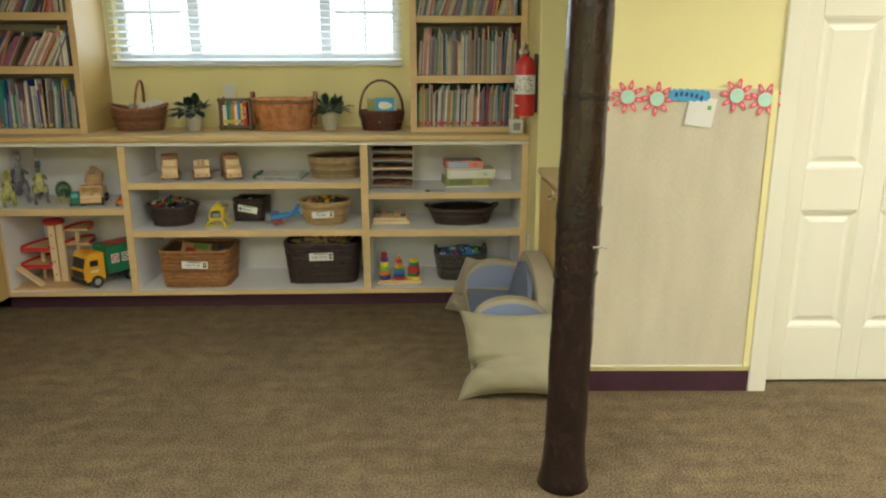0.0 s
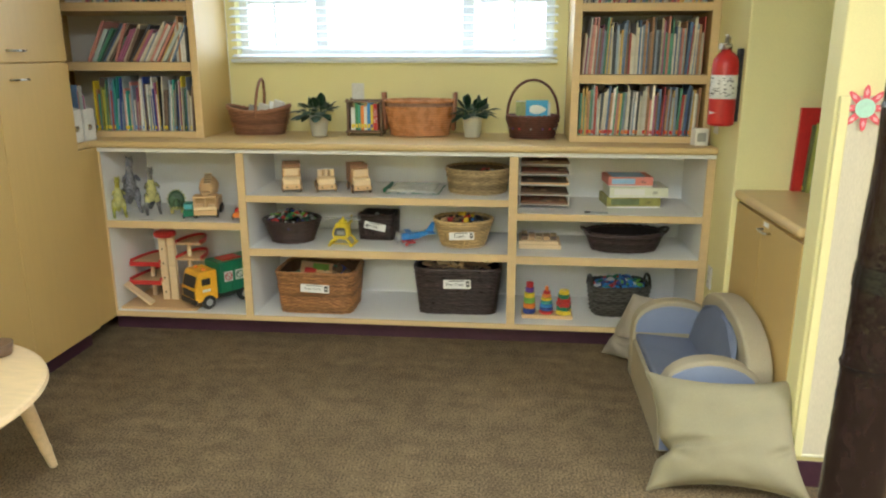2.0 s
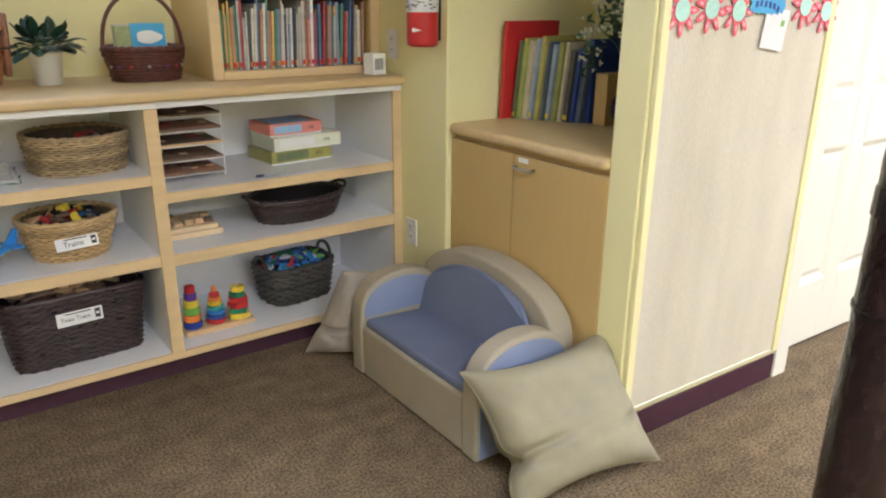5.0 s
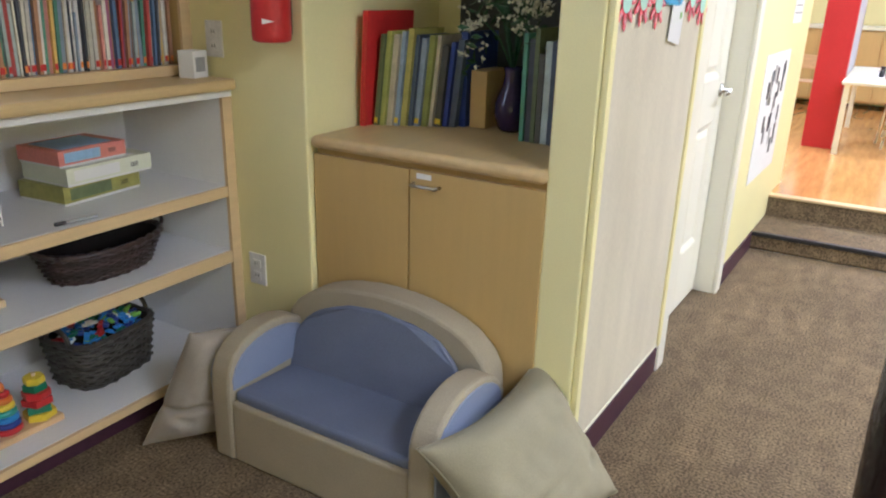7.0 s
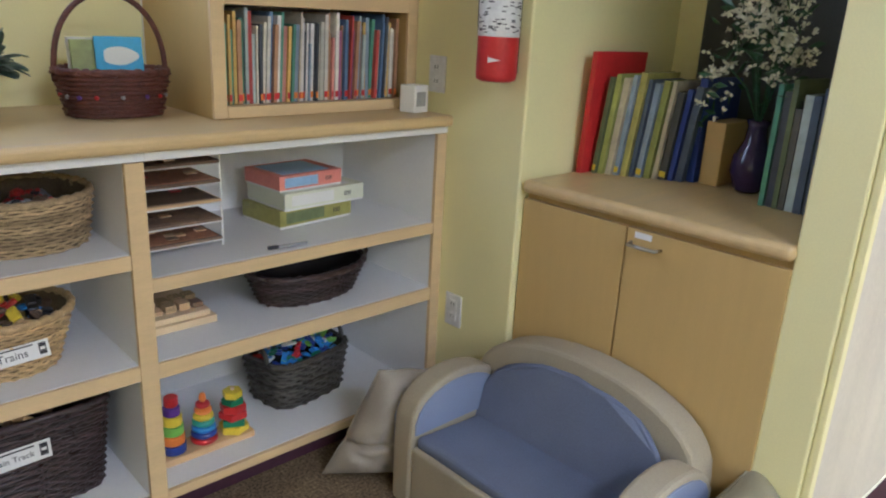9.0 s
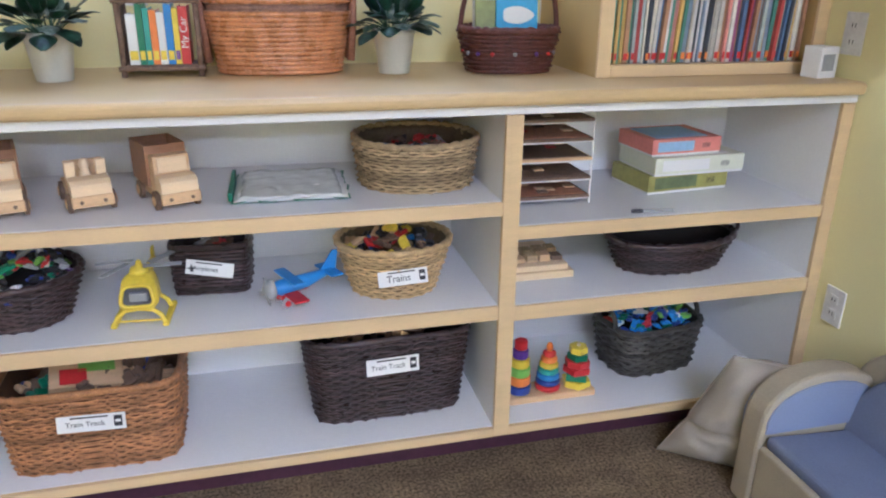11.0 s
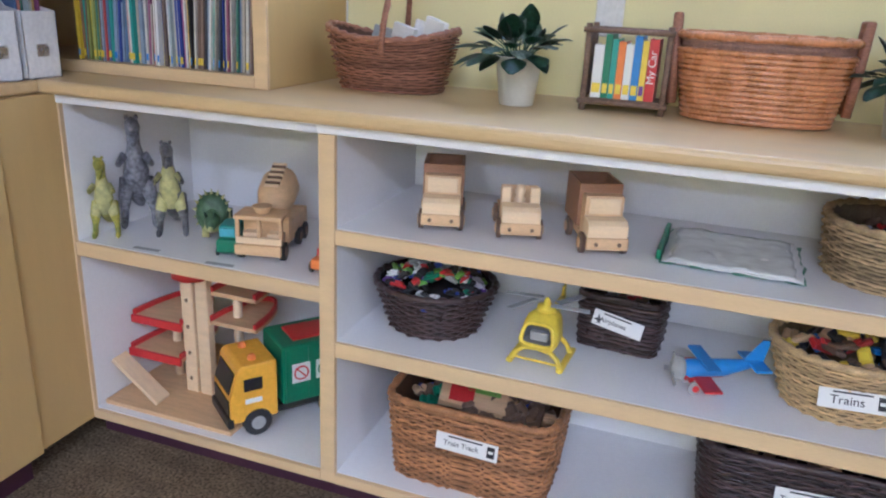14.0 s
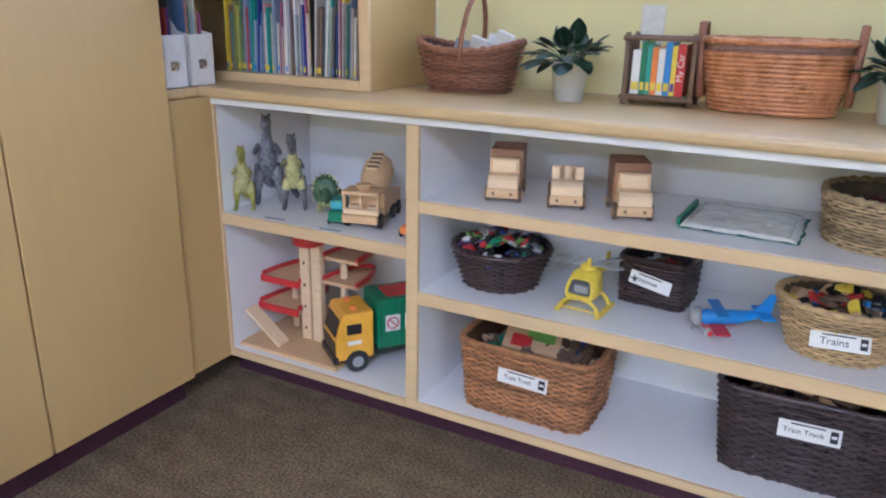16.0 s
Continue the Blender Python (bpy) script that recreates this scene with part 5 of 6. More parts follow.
def deck(z, cx, cy, rx, ry, front):
    """A half-oval parking deck with a painted rim round its back and, where it has one, along its front."""
    arc = [(cx + rx * math.cos(radians(a)), cy + ry * math.sin(radians(a))) for a in range(0, 181, 10)]
    d = part("deck", prism([(x, -y) for x, y in arc], 0.010, pose(0, 0, z, 90)), TOYWOOD, t)
    inner = [(cx + (rx - 0.010) * math.cos(radians(a)), cy + (ry - 0.010) * math.sin(radians(a))) for a in range(180, -1, -10)]
    part("railing", prism([(x, -y) for x, y in arc + inner], 0.015, pose(0, 0, z + 0.007, 90)), P_RED, d, "red painted railing")
    if front:
        part("front_rail", box(cx - rx, cy - 0.011, z - 0.009, cx + rx, cy - 0.001, z + 0.012, 0.002), P_RED, d, "red painted front edge")


deck(0.185, -0.108, -0.055, 0.092, 0.25, True)
deck(0.098, -0.110, -0.070, 0.096, 0.29, True)
deck(0.278, 0.150, -0.03, 0.078, 0.20, False)
deck(0.205, 0.152, -0.04, 0.080, 0.21, False)
for px, py in ((-0.11, 0.03), (0.13, 0.02)):
    part("column", tube([(px, py, 0.012), (px, py, 0.269 if px > 0 else 0.176)], 0.014, 12), TOYWOOD_PALE, t, smooth=True)
part("ramp", box(-0.088, -0.03, -0.005, 0.088, 0.03, 0.005, 0.001, m=pose(-0.118, -0.135, 0.062, 0, 33, 2)), TOYWOOD_PALE, t)

# refuse lorry
t = thing("toy_lorry", "yellow and green plastic toy refuse lorry", "toy truck", -2.04, 4.85, B0, -38)
t.scale = (1.22, 1.22, 1.2)
part("chassis", box(-0.05, -0.07, 0.035, 0.05, 0.27, 0.055, 0.004), BLACK, t)
cab = part("cab", prism([(-0.092, 0.04), (-0.092, 0.105), (-0.072, 0.178), (-0.062, 0.186), (0.02, 0.186), (0.02, 0.04)], 0.132, pose(0.066, 0, 0, 0, 0, 90), 0.004), P_AMBER, t)
part("windscreen", box(-0.054, -0.003, -0.026, 0.054, 0.0, 0.028, 0.002, m=pose(0, -0.0835, 0.138, -16)), BLACK, cab, "black windscreen")
part("grille", box(-0.055, -0.095, 0.058, 0.055, -0.0915, 0.098, 0.002), BLACK, cab)
part("bumper", box(-0.068, -0.10, 0.03, 0.068, -0.085, 0.055, 0.004), BLACK, cab)
for s in (-1, 1):
    part("side_window", box(s * 0.066 - 0.002, -0.060, 0.120, s * 0.066 + 0.002, -0.016, 0.152, 0.002), BLACK, cab)
    part("sticker", box(s * 0.0665 - 0.0012, -0.058, 0.088, s * 0.0665 + 0.0012, -0.018, 0.100), PAPER, cab)
    part("roof_light", lathe([(0.010, 0), (0.010, 0.006), (0.006, 0.012)], 12, pose(s * 0.035, -0.03, 0.186)), P_ORANGE, cab)
body = part("hopper", box(-0.068, 0.032, 0.06, 0.068, 0.28, 0.212, 0.006), P_GREEN, t)
for k in range(5):
    for s in (-1, 1):
        part("rib", box(s * 0.068 - 0.003, 0.04 + k * 0.056, 0.065, s * 0.068 + 0.003, 0.046 + k * 0.056, 0.205), P_GREEN, body)
part("hatch", box(-0.04, 0.07, 0.21, 0.04, 0.17, 0.217, 0.002), P_RED, body, "red roof hatch")
for s in (-1, 1):
    for k, y0 in enumerate((0.055, 0.115, 0.175)):
        sg = part("sign", box(s * 0.0705 - 0.001, y0, 0.115, s * 0.0705 + 0.001, y0 + 0.045, 0.165), PAPER, body)
        pts = [(s * 0.072, y0 + 0.0225 + 0.017 * math.cos(a * 0.3927), 0.14 + 0.017 * math.sin(a * 0.3927)) for a in range(16)]
        part("ring", tube(pts, 0.0022, 5, True), (P_RED, P_GREEN, P_GREEN)[k], sg)
        part("bar", tube([(s * 0.072, y0 + 0.011, 0.152), (s * 0.072, y0 + 0.034, 0.128)], 0.002, 5), (P_RED, INK, INK)[k], sg)
for px in (-0.06, 0.06):
    for py in (-0.03, 0.16, 0.225):
        wheel(t, px, py, 0.034, 0.022, TIRE, P_GREY)

# ---- wall fittings ----
def wall_plate(y, z, label, w=0.075, h=0.115):
    t = thing("wall_plate", label, "outlet", 0.722, y, z, 0, "wall plates")
    part("plate", box(-0.006, -w / 2, -h / 2, 0, w / 2, h / 2, 0.002), P_WHITE, t)
    for dz in (-0.022, 0.022):
        s = part("socket", box(-0.0085, -0.017, dz - 0.014, -0.006, 0.017, dz + 0.014, 0.001), P_WHITE, t)
        for dy in (-0.006, 0.006):
            part("slot", box(-0.0092, dy - 0.0012, dz - 0.005, -0.0084, dy + 0.0012, dz + 0.006), BLACK, s)


wall_plate(4.612, 0.446, "white wall socket plate with two outlets")
wall_plate(4.745, 1.215, "white wall switch plate above the worktop")
t = thing("wall_socket", "white wall socket behind the twig crate", "outlet", -1.21, 5.3, 1.32, 0)
part("plate", box(-0.037, -0.006, -0.058, 0.037, 0, 0.058, 0.002), P_WHITE, t)
part("socket", box(-0.017, -0.0085, 0.008, 0.017, -0.006, 0.036, 0.001), P_WHITE, t)
t = thing("small_box", "small printed white carton on the worktop", "box", 0.65, 4.775, C, 10)
part("carton", box(-0.035, -0.03, 0, 0.035, 0.03, 0.085, 0.002), PAPER, t)
part("print", box(-0.025, -0.031, 0.02, 0.02, -0.03, 0.065), P_GREY, t)

t = thing("fire_extinguisher", "red fire extinguisher with a white instruction label", "fire extinguisher", 0.652, 4.43, 1.225, 0)
body = part("cylinder", lathe([(0.045, 0), (0.056, 0.006), (0.058, 0.02), (0.058, 0.265), (0.053, 0.295), (0.035, 0.318), (0.020, 0.328), (0.020, 0.34)], 28), P_RED, t, smooth=True)
part("label_band", lathe([(0.0585, 0.122), (0.0588, 0.123), (0.0588, 0.225), (0.0585, 0.226)], 28), P_WHITE, body, "white instruction label", True)
rng = random.Random(4)
for k in range(60):
    u, z = radians(rng.uniform(130, 300)), rng.uniform(0.132, 0.216)
    part("print_bar", box(-0.006, -0.0006, -0.0014, 0.006, 0.0006, 0.0014, m=pose(0.059 * math.cos(u), 0.059 * math.sin(u), z, 0, 0, math.degrees(u) + 90)), INK, body)
part("arrow", prism([(-0.018, 0.008), (-0.018, -0.008), (0.018, 0)], 0.001, pose(0.0587 * math.cos(radians(215)), 0.0587 * math.sin(radians(215)), 0.06, 0, 0, 305)), PAPER, body)
part("valve", lathe([(0.022, 0.335), (0.022, 0.36), (0.014, 0.366), (0.014, 0.385)], 16), CHROME, t, "metal valve", True)
part("lever", box(-0.10, -0.008, 0.385, 0.02, 0.008, 0.395, 0.003, m=pose(0, 0, 0, 0, 4, 70)), CHROME, t)
part("carry_handle", box(-0.09, -0.008, 0.362, 0.01, 0.008, 0.371, 0.003, m=pose(0, 0, 0, 0, -4, 70)), CHROME, t)
part("gauge", lathe([(0.015, 0), (0.015, 0.012)], 16, pose(-0.022, -0.01, 0.35, 0, -90, 20)), P_WHITE, t)
part("hose", tube([(0.0, 0.02, 0.352), (0.0, 0.06, 0.345), (0.0, 0.075, 0.30), (0.0, 0.072, 0.15), (0.0, 0.066, 0.08)], 0.009, 8), BLACK, t, smooth=True)
part("wall_bracket", box(0.05, -0.02, 0.02, 0.07, 0.02, 0.34, 0.003), BLACK, t)

# burlap board and its border
t = thing("pin_board", "tall beige burlap board with yellow edge strips", "board", 0.772, 3.43, 0.125, 0)
on_partition(t)
part("panel", box(0, -0.012, 0, 0.815, 0, 1.285, 0.003), BURLAP, t)
for a, b in ((-0.018, 0.012), (0.803, 0.833)):
    part("edge_strip", box(a, -0.02, 0, b, -0.001, 1.285, 0.003), YELLOW, t)
part("bottom_strip", box(0.012, -0.015, -0.002, 0.803, -0.001, 0.010, 0.003), CREAM, t)
for x, z, rz in ((0.83, 1.372, 0), (0.957, 1.378, 14), (1.083, 1.37, 5), (1.425, 1.383, 10), (1.548, 1.366, 20)):
    t = thing("paper_flower", "coral red paper flower with a mint centre", "paper flower", x, 3.414, z, 0, "flower border")
    on_partition(t)
    pts = []
    for k in range(60):
        a = 2 * math.pi * k / 60
        r = 0.052 + 0.022 * math.cos(8 * a)
        pts.append((r * math.cos(a), r * math.sin(a)))
    part("petals", prism(pts, 0.0016, pose(0, -0.0026, 0, 0, rz)), PINK, t)
    for k in range(8):
        a = radians(45 * k - rz)
        part("petal_mark", prism([(0.006, 0.0), (0.0, 0.012), (-0.006, 0.0), (0.0, -0.012)], 0.0006, pose(0.050 * math.cos(a), -0.0034, 0.050 * math.sin(a), 0, 90 - 45 * k + rz)), plastic("pink_ink", (0.85, 0.45, 0.48), 0.7) if k == 0 and x < 0.85 else bpy.data.materials["pink_ink"], t)
    part("centre", lathe([(0.031, 0), (0.031, 0.0012)], 20, pose(0, -0.0034, 0, 90)), MINT, t)
t = thing("border_sign", "scalloped blue paper strip with dark lettering", "sign", 1.22, 3.414, 1.385, 0)
on_partition(t)
pts = [(0.086 * math.cos(2 * math.pi * k / 80) + 0.005 * math.cos(14 * 2 * math.pi * k / 80), math.copysign(abs(math.sin(2 * math.pi * k / 80)) ** 0.4, math.sin(2 * math.pi * k / 80)) * 0.026 + 0.003 * math.sin(16 * math.pi * k / 40)) for k in range(80)]
part("strip", prism(pts, 0.0015, pose(0, -0.005, 0, 0, 2)), SKYCARD, t)
for k in range(6):
    part("letter_bar", box(-0.062 + k * 0.022, -0.006, -0.008, -0.05 + k * 0.022, -0.005, 0.010, m=pose(0, 0, 0, 0, 2 + 6 * (k % 3))), P_NAVY, t)
t = thing("paper_card", "blank white card pinned on the board", "card", 1.275, 3.414, 1.315, 0)
on_partition(t)
part("card", box(-0.06, -0.004, -0.062, 0.06, -0.002, 0.062, m=pose(0, 0, 0, 0, 8)), PAPER, t)
part("green_mark", box(0.025, -0.0048, 0.012, 0.042, -0.004, 0.03, m=pose(0, 0, 0, 0, 8)), P_LIME, t)

# papers on the wall beyond the door
t = thing("poster", "white poster with dark pictures", "poster", 3.0, 3.43, 0.46, 0)
on_partition(t)
part("sheet", box(0, -0.004, 0, 0.72, 0, 0.66), PAPER, t)
rng = random.Random(9)
for k in range(26):
    px, pz = 0.14 + 0.46 * rng.random(), 0.08 + 0.46 * rng.random()
    part("picture", box(px, -0.0055, pz, px + 0.045, -0.004, pz + 0.085, m=None), rng.choice((INK, GREYBOARD, P_GREY)), t)
t = thing("notice", "printed white notice sheet on the wall", "notice", 3.6, 3.43, 1.26, 0)
on_partition(t)
part("sheet", box(0, -0.003, 0, 0.30, 0, 0.40), PAPER, t)
for k in range(8):
    part("text_bar", box(0.03, -0.0042, 0.05 + k * 0.04, 0.27 - 0.02 * (k % 3), -0.003, 0.06 + k * 0.04), P_GREY, t)

# ---- child's sofa and cushions ----
def half_round(w, h0, h1, k=18, p=0.62):
    """An outline with a flat foot and an arched top."""
    return [(-w / 2, 0), (w / 2, 0)] + [(w / 2 * math.cos(math.pi * i / k), h0 + (h1 - h0) * math.sin(math.pi * i / k) ** p) for i in range(k + 1)]


t = thing("child_sofa", "small foam child's sofa, taupe outside and blue inside", "sofa", 0.31, 4.03, 0, 0)
part("base", box(0.004, -0.318, 0.0, 0.40, 0.318, 0.206, 0.012, 3), TAUPE, t, smooth=False)
bm = box(0.016, -0.312, 0.20, 0.39, 0.312, 0.238, 0.014, 3)
for v in bm.verts:
    v.co.z -= 0.02 * max(0, (v.co.x - 0.05) / 0.29) * (v.co.z > 0.22) + 0.006 * noise.noise(v.co * 7)
part("seat_cushion", bm, SLATECLOTH, t, "slate blue seat cushion")
o = half_round(0.76, 0.30, 0.515, p=0.8)
part("backrest", prism(o, 0.10, pose(0.415, 0, 0, 0, 0, -90) @ pose(0, -0.10, 0, 0, 0, 180) @ pose(0, -0.10, 0), 0.012), TAUPE, t)
for ch in [c for c in t.children if c.name.startswith("backrest")]:
    xs = [v.co.x for v in ch.data.vertices]
    sh = 0.325 - min(xs)
    for v in ch.data.vertices:
        v.co.x += sh
o = half_round(0.64, 0.26, 0.465, p=0.8)
bm = prism(o, 0.02, None, 0.006)
bm.transform(pose(0, 0, 0, 0, 0, -90))
for v in bm.verts:
    v.co.z = max(v.co.z, 0.20)
    v.co.x += 0.315 + 0.012 * math.sin(v.co.y * 26) * (v.co.z - 0.235) * 4 - 0.10 * (1 - (v.co.z - 0.235) / 0.24) * 0.45
part("back_pad", bm, SLATECLOTH, t, "slate blue padded back panel")
for s in (-1, 1):
    y0 = -0.395 if s < 0 else 0.315
    o = [(0.0, 0.0), (0.40, 0.0), (0.40, 0.30)] + [(0.19 + 0.205 * math.cos(radians(a)) * (1 if a < 90 else 0.93), 0.235 + 0.165 * math.sin(radians(a)) ** 0.75) for a in range(15, 180, 15)] + [(0.0, 0.22)]
    arm = part("armrest", prism(o, 0.08, pose(0, y0, 0), 0.012), TAUPE, t)
    inner = [(0.015, 0.24)] + [(0.19 + 0.178 * math.cos(radians(a)), 0.238 + 0.138 * math.sin(radians(a)) ** 0.75) for a in range(170, 4, -15)] + [(0.37, 0.24)]
    part("inner_panel", prism(inner, 0.008, pose(0, (y0 + 0.077) if s < 0 else (y0 - 0.005), 0), 0.002), SKYCLOTH, arm, "blue inner panel")
    outer = [(0.012, 0.012), (0.395, 0.012)] + [(0.19 + 0.185 * math.cos(radians(a)), 0.235 + 0.145 * math.sin(radians(a)) ** 0.75) for a in range(5, 180, 15)]
    part("outer_panel", prism(outer, 0.008, pose(0, (y0 - 0.005) if s < 0 else (y0 + 0.077), 0), 0.002), SKYCLOTH, arm, "blue outer panel")


def cushion(name, label, m, w, h, d, mat, seed, slope=0.0, taper=0.0, pull=1.0):
    """A soft square cushion with pulled-out corners and creases, standing on its lower edge."""
    bm = bmesh.new()
    n = 56
    grid = {}
    for side in (-1, 1):
        for i in range(n + 1):
            for j in range(n + 1):
                u, v = 2 * i / n - 1, 2 * j / n - 1
                edge = (1 - abs(u) ** 3) * (1 - abs(v) ** 3)
                if side > 0 and (i in (0, n) or j in (0, n)):
                    continue
                pinch = 1 - 0.19 * pull * (1 - u * u) * abs(v) ** 3
                pinch2 = 1 - 0.17 * pull * (1 - v * v) * abs(u) ** 3
                wr = noise.noise(Vector((u * 2.2 + seed, v * 2.2, seed))) * 0.02 + noise.noise(Vector((u * 6, v * 5 + seed, 1))) * 0.004
                crease = -0.055 * math.exp(-((v + 0.30 - 0.10 * (u + 1)) / 0.055) ** 2) * math.exp(-((u + 0.85) / 0.55) ** 2)
                crease -= 0.030 * math.exp(-((v + 0.55 - 0.35 * u) / 0.06) ** 2) * math.exp(-((u - 0.7) / 0.16) ** 2)
                crease -= 0.020 * math.exp(-((v + 0.62 + 0.3 * u) / 0.07) ** 2) * math.exp(-((u + 0.75) / 0.25) ** 2)
                nip = 0.05 * pull * math.exp(-((v + 0.32) / 0.13) ** 2) * max(0.0, -u) ** 4
                th = side * d / 2 * edge ** 0.55 + (wr + crease * (side < 0) * -1) * edge ** 0.5
                grid[side, i, j] = bm.verts.new((u * w / 2 * pinch2 + nip, th, (v + 1) * h / 2 * 1.0 + (pinch - 1) * v * h / 2))
    get = lambda s, i, j: grid[(s if (s, i, j) in grid else -1), i, j]
    for side in (-1, 1):
        for i in range(n):
            for j in range(n):
                bm.faces.new((get(side, i, j), get(side, i + 1, j), get(side, i + 1, j + 1), get(side, i, j + 1)))
    for v in bm.verts:
        v.co.x = v.co.x * (1 - taper * v.co.z / h) + slope * v.co.z
    t = thing(name, label, "cushion", 0, 0, 0)
    t.matrix_world = m
    part("cover", bm, mat, t, smooth=True)
    pts = []
    for k in range(4 * n):
        q, r = divmod(k, n)
        i, j = ((r, 0), (n, r), (n - r, n), (0, n - r))[q]
        u, v = 2 * i / n - 1, 2 * j / n - 1
        pts.append((u * w / 2 * (1 - 0.17 * pull * (1 - v * v) * abs(u) ** 3) + 0.05 * pull * math.exp(-((v + 0.32) / 0.13) ** 2) * max(0.0, -u) ** 4, 0, (v + 1) * h / 2 - 0.19 * pull * (1 - u * u) * abs(v) ** 3 * v * h / 2))
    pts = [(x * (1 - taper * z / h) + slope * z, y, z) for x, y, z in pts]
    part("piping", tube(pts, 0.0025, 5, True), mat, t, smooth=True)
    return t


cushion("floor_cushion", "large khaki cushion leaning on the child's sofa", pose(0.505, 3.325, 0.012, -40, -2.5, -7), 0.56, 0.45, 0.21, OLIVE, 2)
cushion("floor_cushion", "beige cushion wedged between sofa and shelving", pose(0.375, 4.53, 0.005, 4, 0, -34), 0.40, 0.37, 0.16, material("beige_cushion_cloth", (0.37, 0.33, 0.27), 0.85, 0.07, 5, 260, 0.35), 5, 0.24, 0.4, 0.2)

# ---- on the niche cabinet ----
NZ = 0.9455
t = thing("slate_board", "dark grey board standing at the back of the niche", "board", 1.47, 3.60, NZ, 0)
part("panel", box(0, 0, 0.09, 0.02, 0.66, 0.95, 0.003), GREYBOARD, t)
part("foot_rail", box(-0.01, 0.0, 0.0, 0.02, 0.66, 0.09, 0.003), MAPLE, t)
b = book(0.96, 4.345, NZ, 0.018, 0.37, 0.27, P_RED, -90, 3, "books in the niche", "large red picture book leaning in the niche")
rng = random.Random(21)
y = 4.315
for k, (w, h) in enumerate(((0.012, 0.30), (0.016, 0.31), (0.02, 0.30), (0.014, 0.31), (0.020, 0.32), (0.013, 0.30), (0.018, 0.29), (0.02, 0.30), (0.012, 0.30), (0.022, 0.27), (0.016, 0.28), (0.022, 0.29))):
    book(1.0 + 0.012 * k, y, NZ, w, h, 0.2, GREENISH[(k * 5 + 1) % 6] if k not in (3, 6, 10) else BOOK_COLOURS[8] if k != 10 else P_NAVY, -88, 6, "books in the niche", "green and yellow picture book in the niche", P_YELLOW if k % 3 == 0 else None)
    y -= w + 0.003
book(1.16, 4.075, NZ, 0.024, 0.31, 0.22, P_NAVY, -90, 0, "books in the niche", "large dark navy picture book in the niche")
t = thing("wooden_bookend", "plain maple block used as a bookend", "bookend", 1.17, 4.0, NZ, 0)
part("block", box(0, -0.02, 0, 0.16, 0.04, 0.19, 0.003), MAPLE_UP, t)
y = 3.80
for k in range(9):
    w = rng.uniform(0.012, 0.022)
    book(1.04 + rng.uniform(0, 0.02), y, NZ, w, rng.uniform(0.26, 0.36), 0.2, rng.choice((GREENISH[1], GREENISH[4], GREENISH[2], BOOK_COLOURS[6], BOOK_COLOURS[4], BOOK_COLOURS[12])), -90, 0, "books by the vase", "dark green picture book beside the vase")
    y -= w + 0.002
t = thing("flower_vase", "dark purple glazed vase with white blossom", "vase", 1.19, 3.895, NZ, 0)
part("vase", lathe([(0.03, 0), (0.042, 0.01), (0.058, 0.06), (0.055, 0.10), (0.032, 0.15), (0.027, 0.19), (0.034, 0.21), (0.028, 0.208), (0.022, 0.19)], 26), GLASS_PURPLE, t, smooth=True)
for k in range(11):
    a, reach, top = rng.uniform(0, 6.28), rng.uniform(0.05, 0.17), rng.uniform(0.36, 0.68)
    tip = Vector((reach * math.cos(a) - 0.03, reach * math.sin(a), top))
    st = part("stem", tube([(0, 0, 0.19), (tip.x * 0.4, tip.y * 0.4, 0.3), tip], 0.003, 5), LEAF, t)
    bm = bmesh.new()
    for q in range(34):
        c = tip + Vector((rng.gauss(0, 0.028), rng.gauss(0, 0.028), rng.gauss(-0.03, 0.045)))
        for p in range(5):
            d = pose(c.x, c.y, c.z, rng.uniform(0, 360), rng.uniform(0, 360), p * 72)
            vs = [bm.verts.new(d @ Vector(v)) for v in ((0, 0, 0), (0.005, 0.007, 0.001), (0, 0.015, 0.002), (-0.005, 0.007, 0.001))]
            bm.faces.new(vs)
    part("blossom", bm, BLOSSOM, st, "cream white blossom")
    bm = bmesh.new()
    for q in range(14):
        c = tip + Vector((rng.gauss(0, 0.03), rng.gauss(0, 0.03), rng.gauss(-0.08, 0.06)))
        d = pose(c.x, c.y, c.z, rng.uniform(0, 360), rng.uniform(0, 360), 0)
        bm.faces.new([bm.verts.new(d @ Vector(v)) for v in ((0, 0, 0), (0.009, 0.02, 0.003), (0, 0.045, 0), (-0.009, 0.02, 0.003))])
    part("foliage", bm, LEAF, st)

# ---- round table ----
t = thing("round_table", "low round pale wood table with turned splayed legs", "table", -2.30, 2.80, 0, 0)
part("tabletop", lathe([(0.52, 0.472), (0.54, 0.474), (0.55, 0.484), (0.545, 0.497), (0.535, 0.5)], 72), TOYWOOD_PALE, t)
for a in (61, 151, 241, 331):
    c, s = math.cos(radians(a)), math.sin(radians(a))
    leg = part("leg", tube([(c * (0.575 - 0.115 * f), s * (0.575 - 0.115 * f), 0.474 * f) for f in (0, 0.03, 0.16, 0.18, 0.2, 0.5, 0.8, 1)], [0.014, 0.016, 0.02, 0.024, 0.021, 0.026, 0.029, 0.03], 14), TOYWOOD_PALE, t, smooth=True)
t = thing("wooden_bowl", "small dark wooden bowl on the table", "bowl", -2.10, 3.20, 0.5005, 0)
part("bowl", lathe([(0.03, 0), (0.05, 0.006), (0.058, 0.045), (0.05, 0.045), (0.04, 0.012)], 22), WHEELWOOD, t, smooth=True)

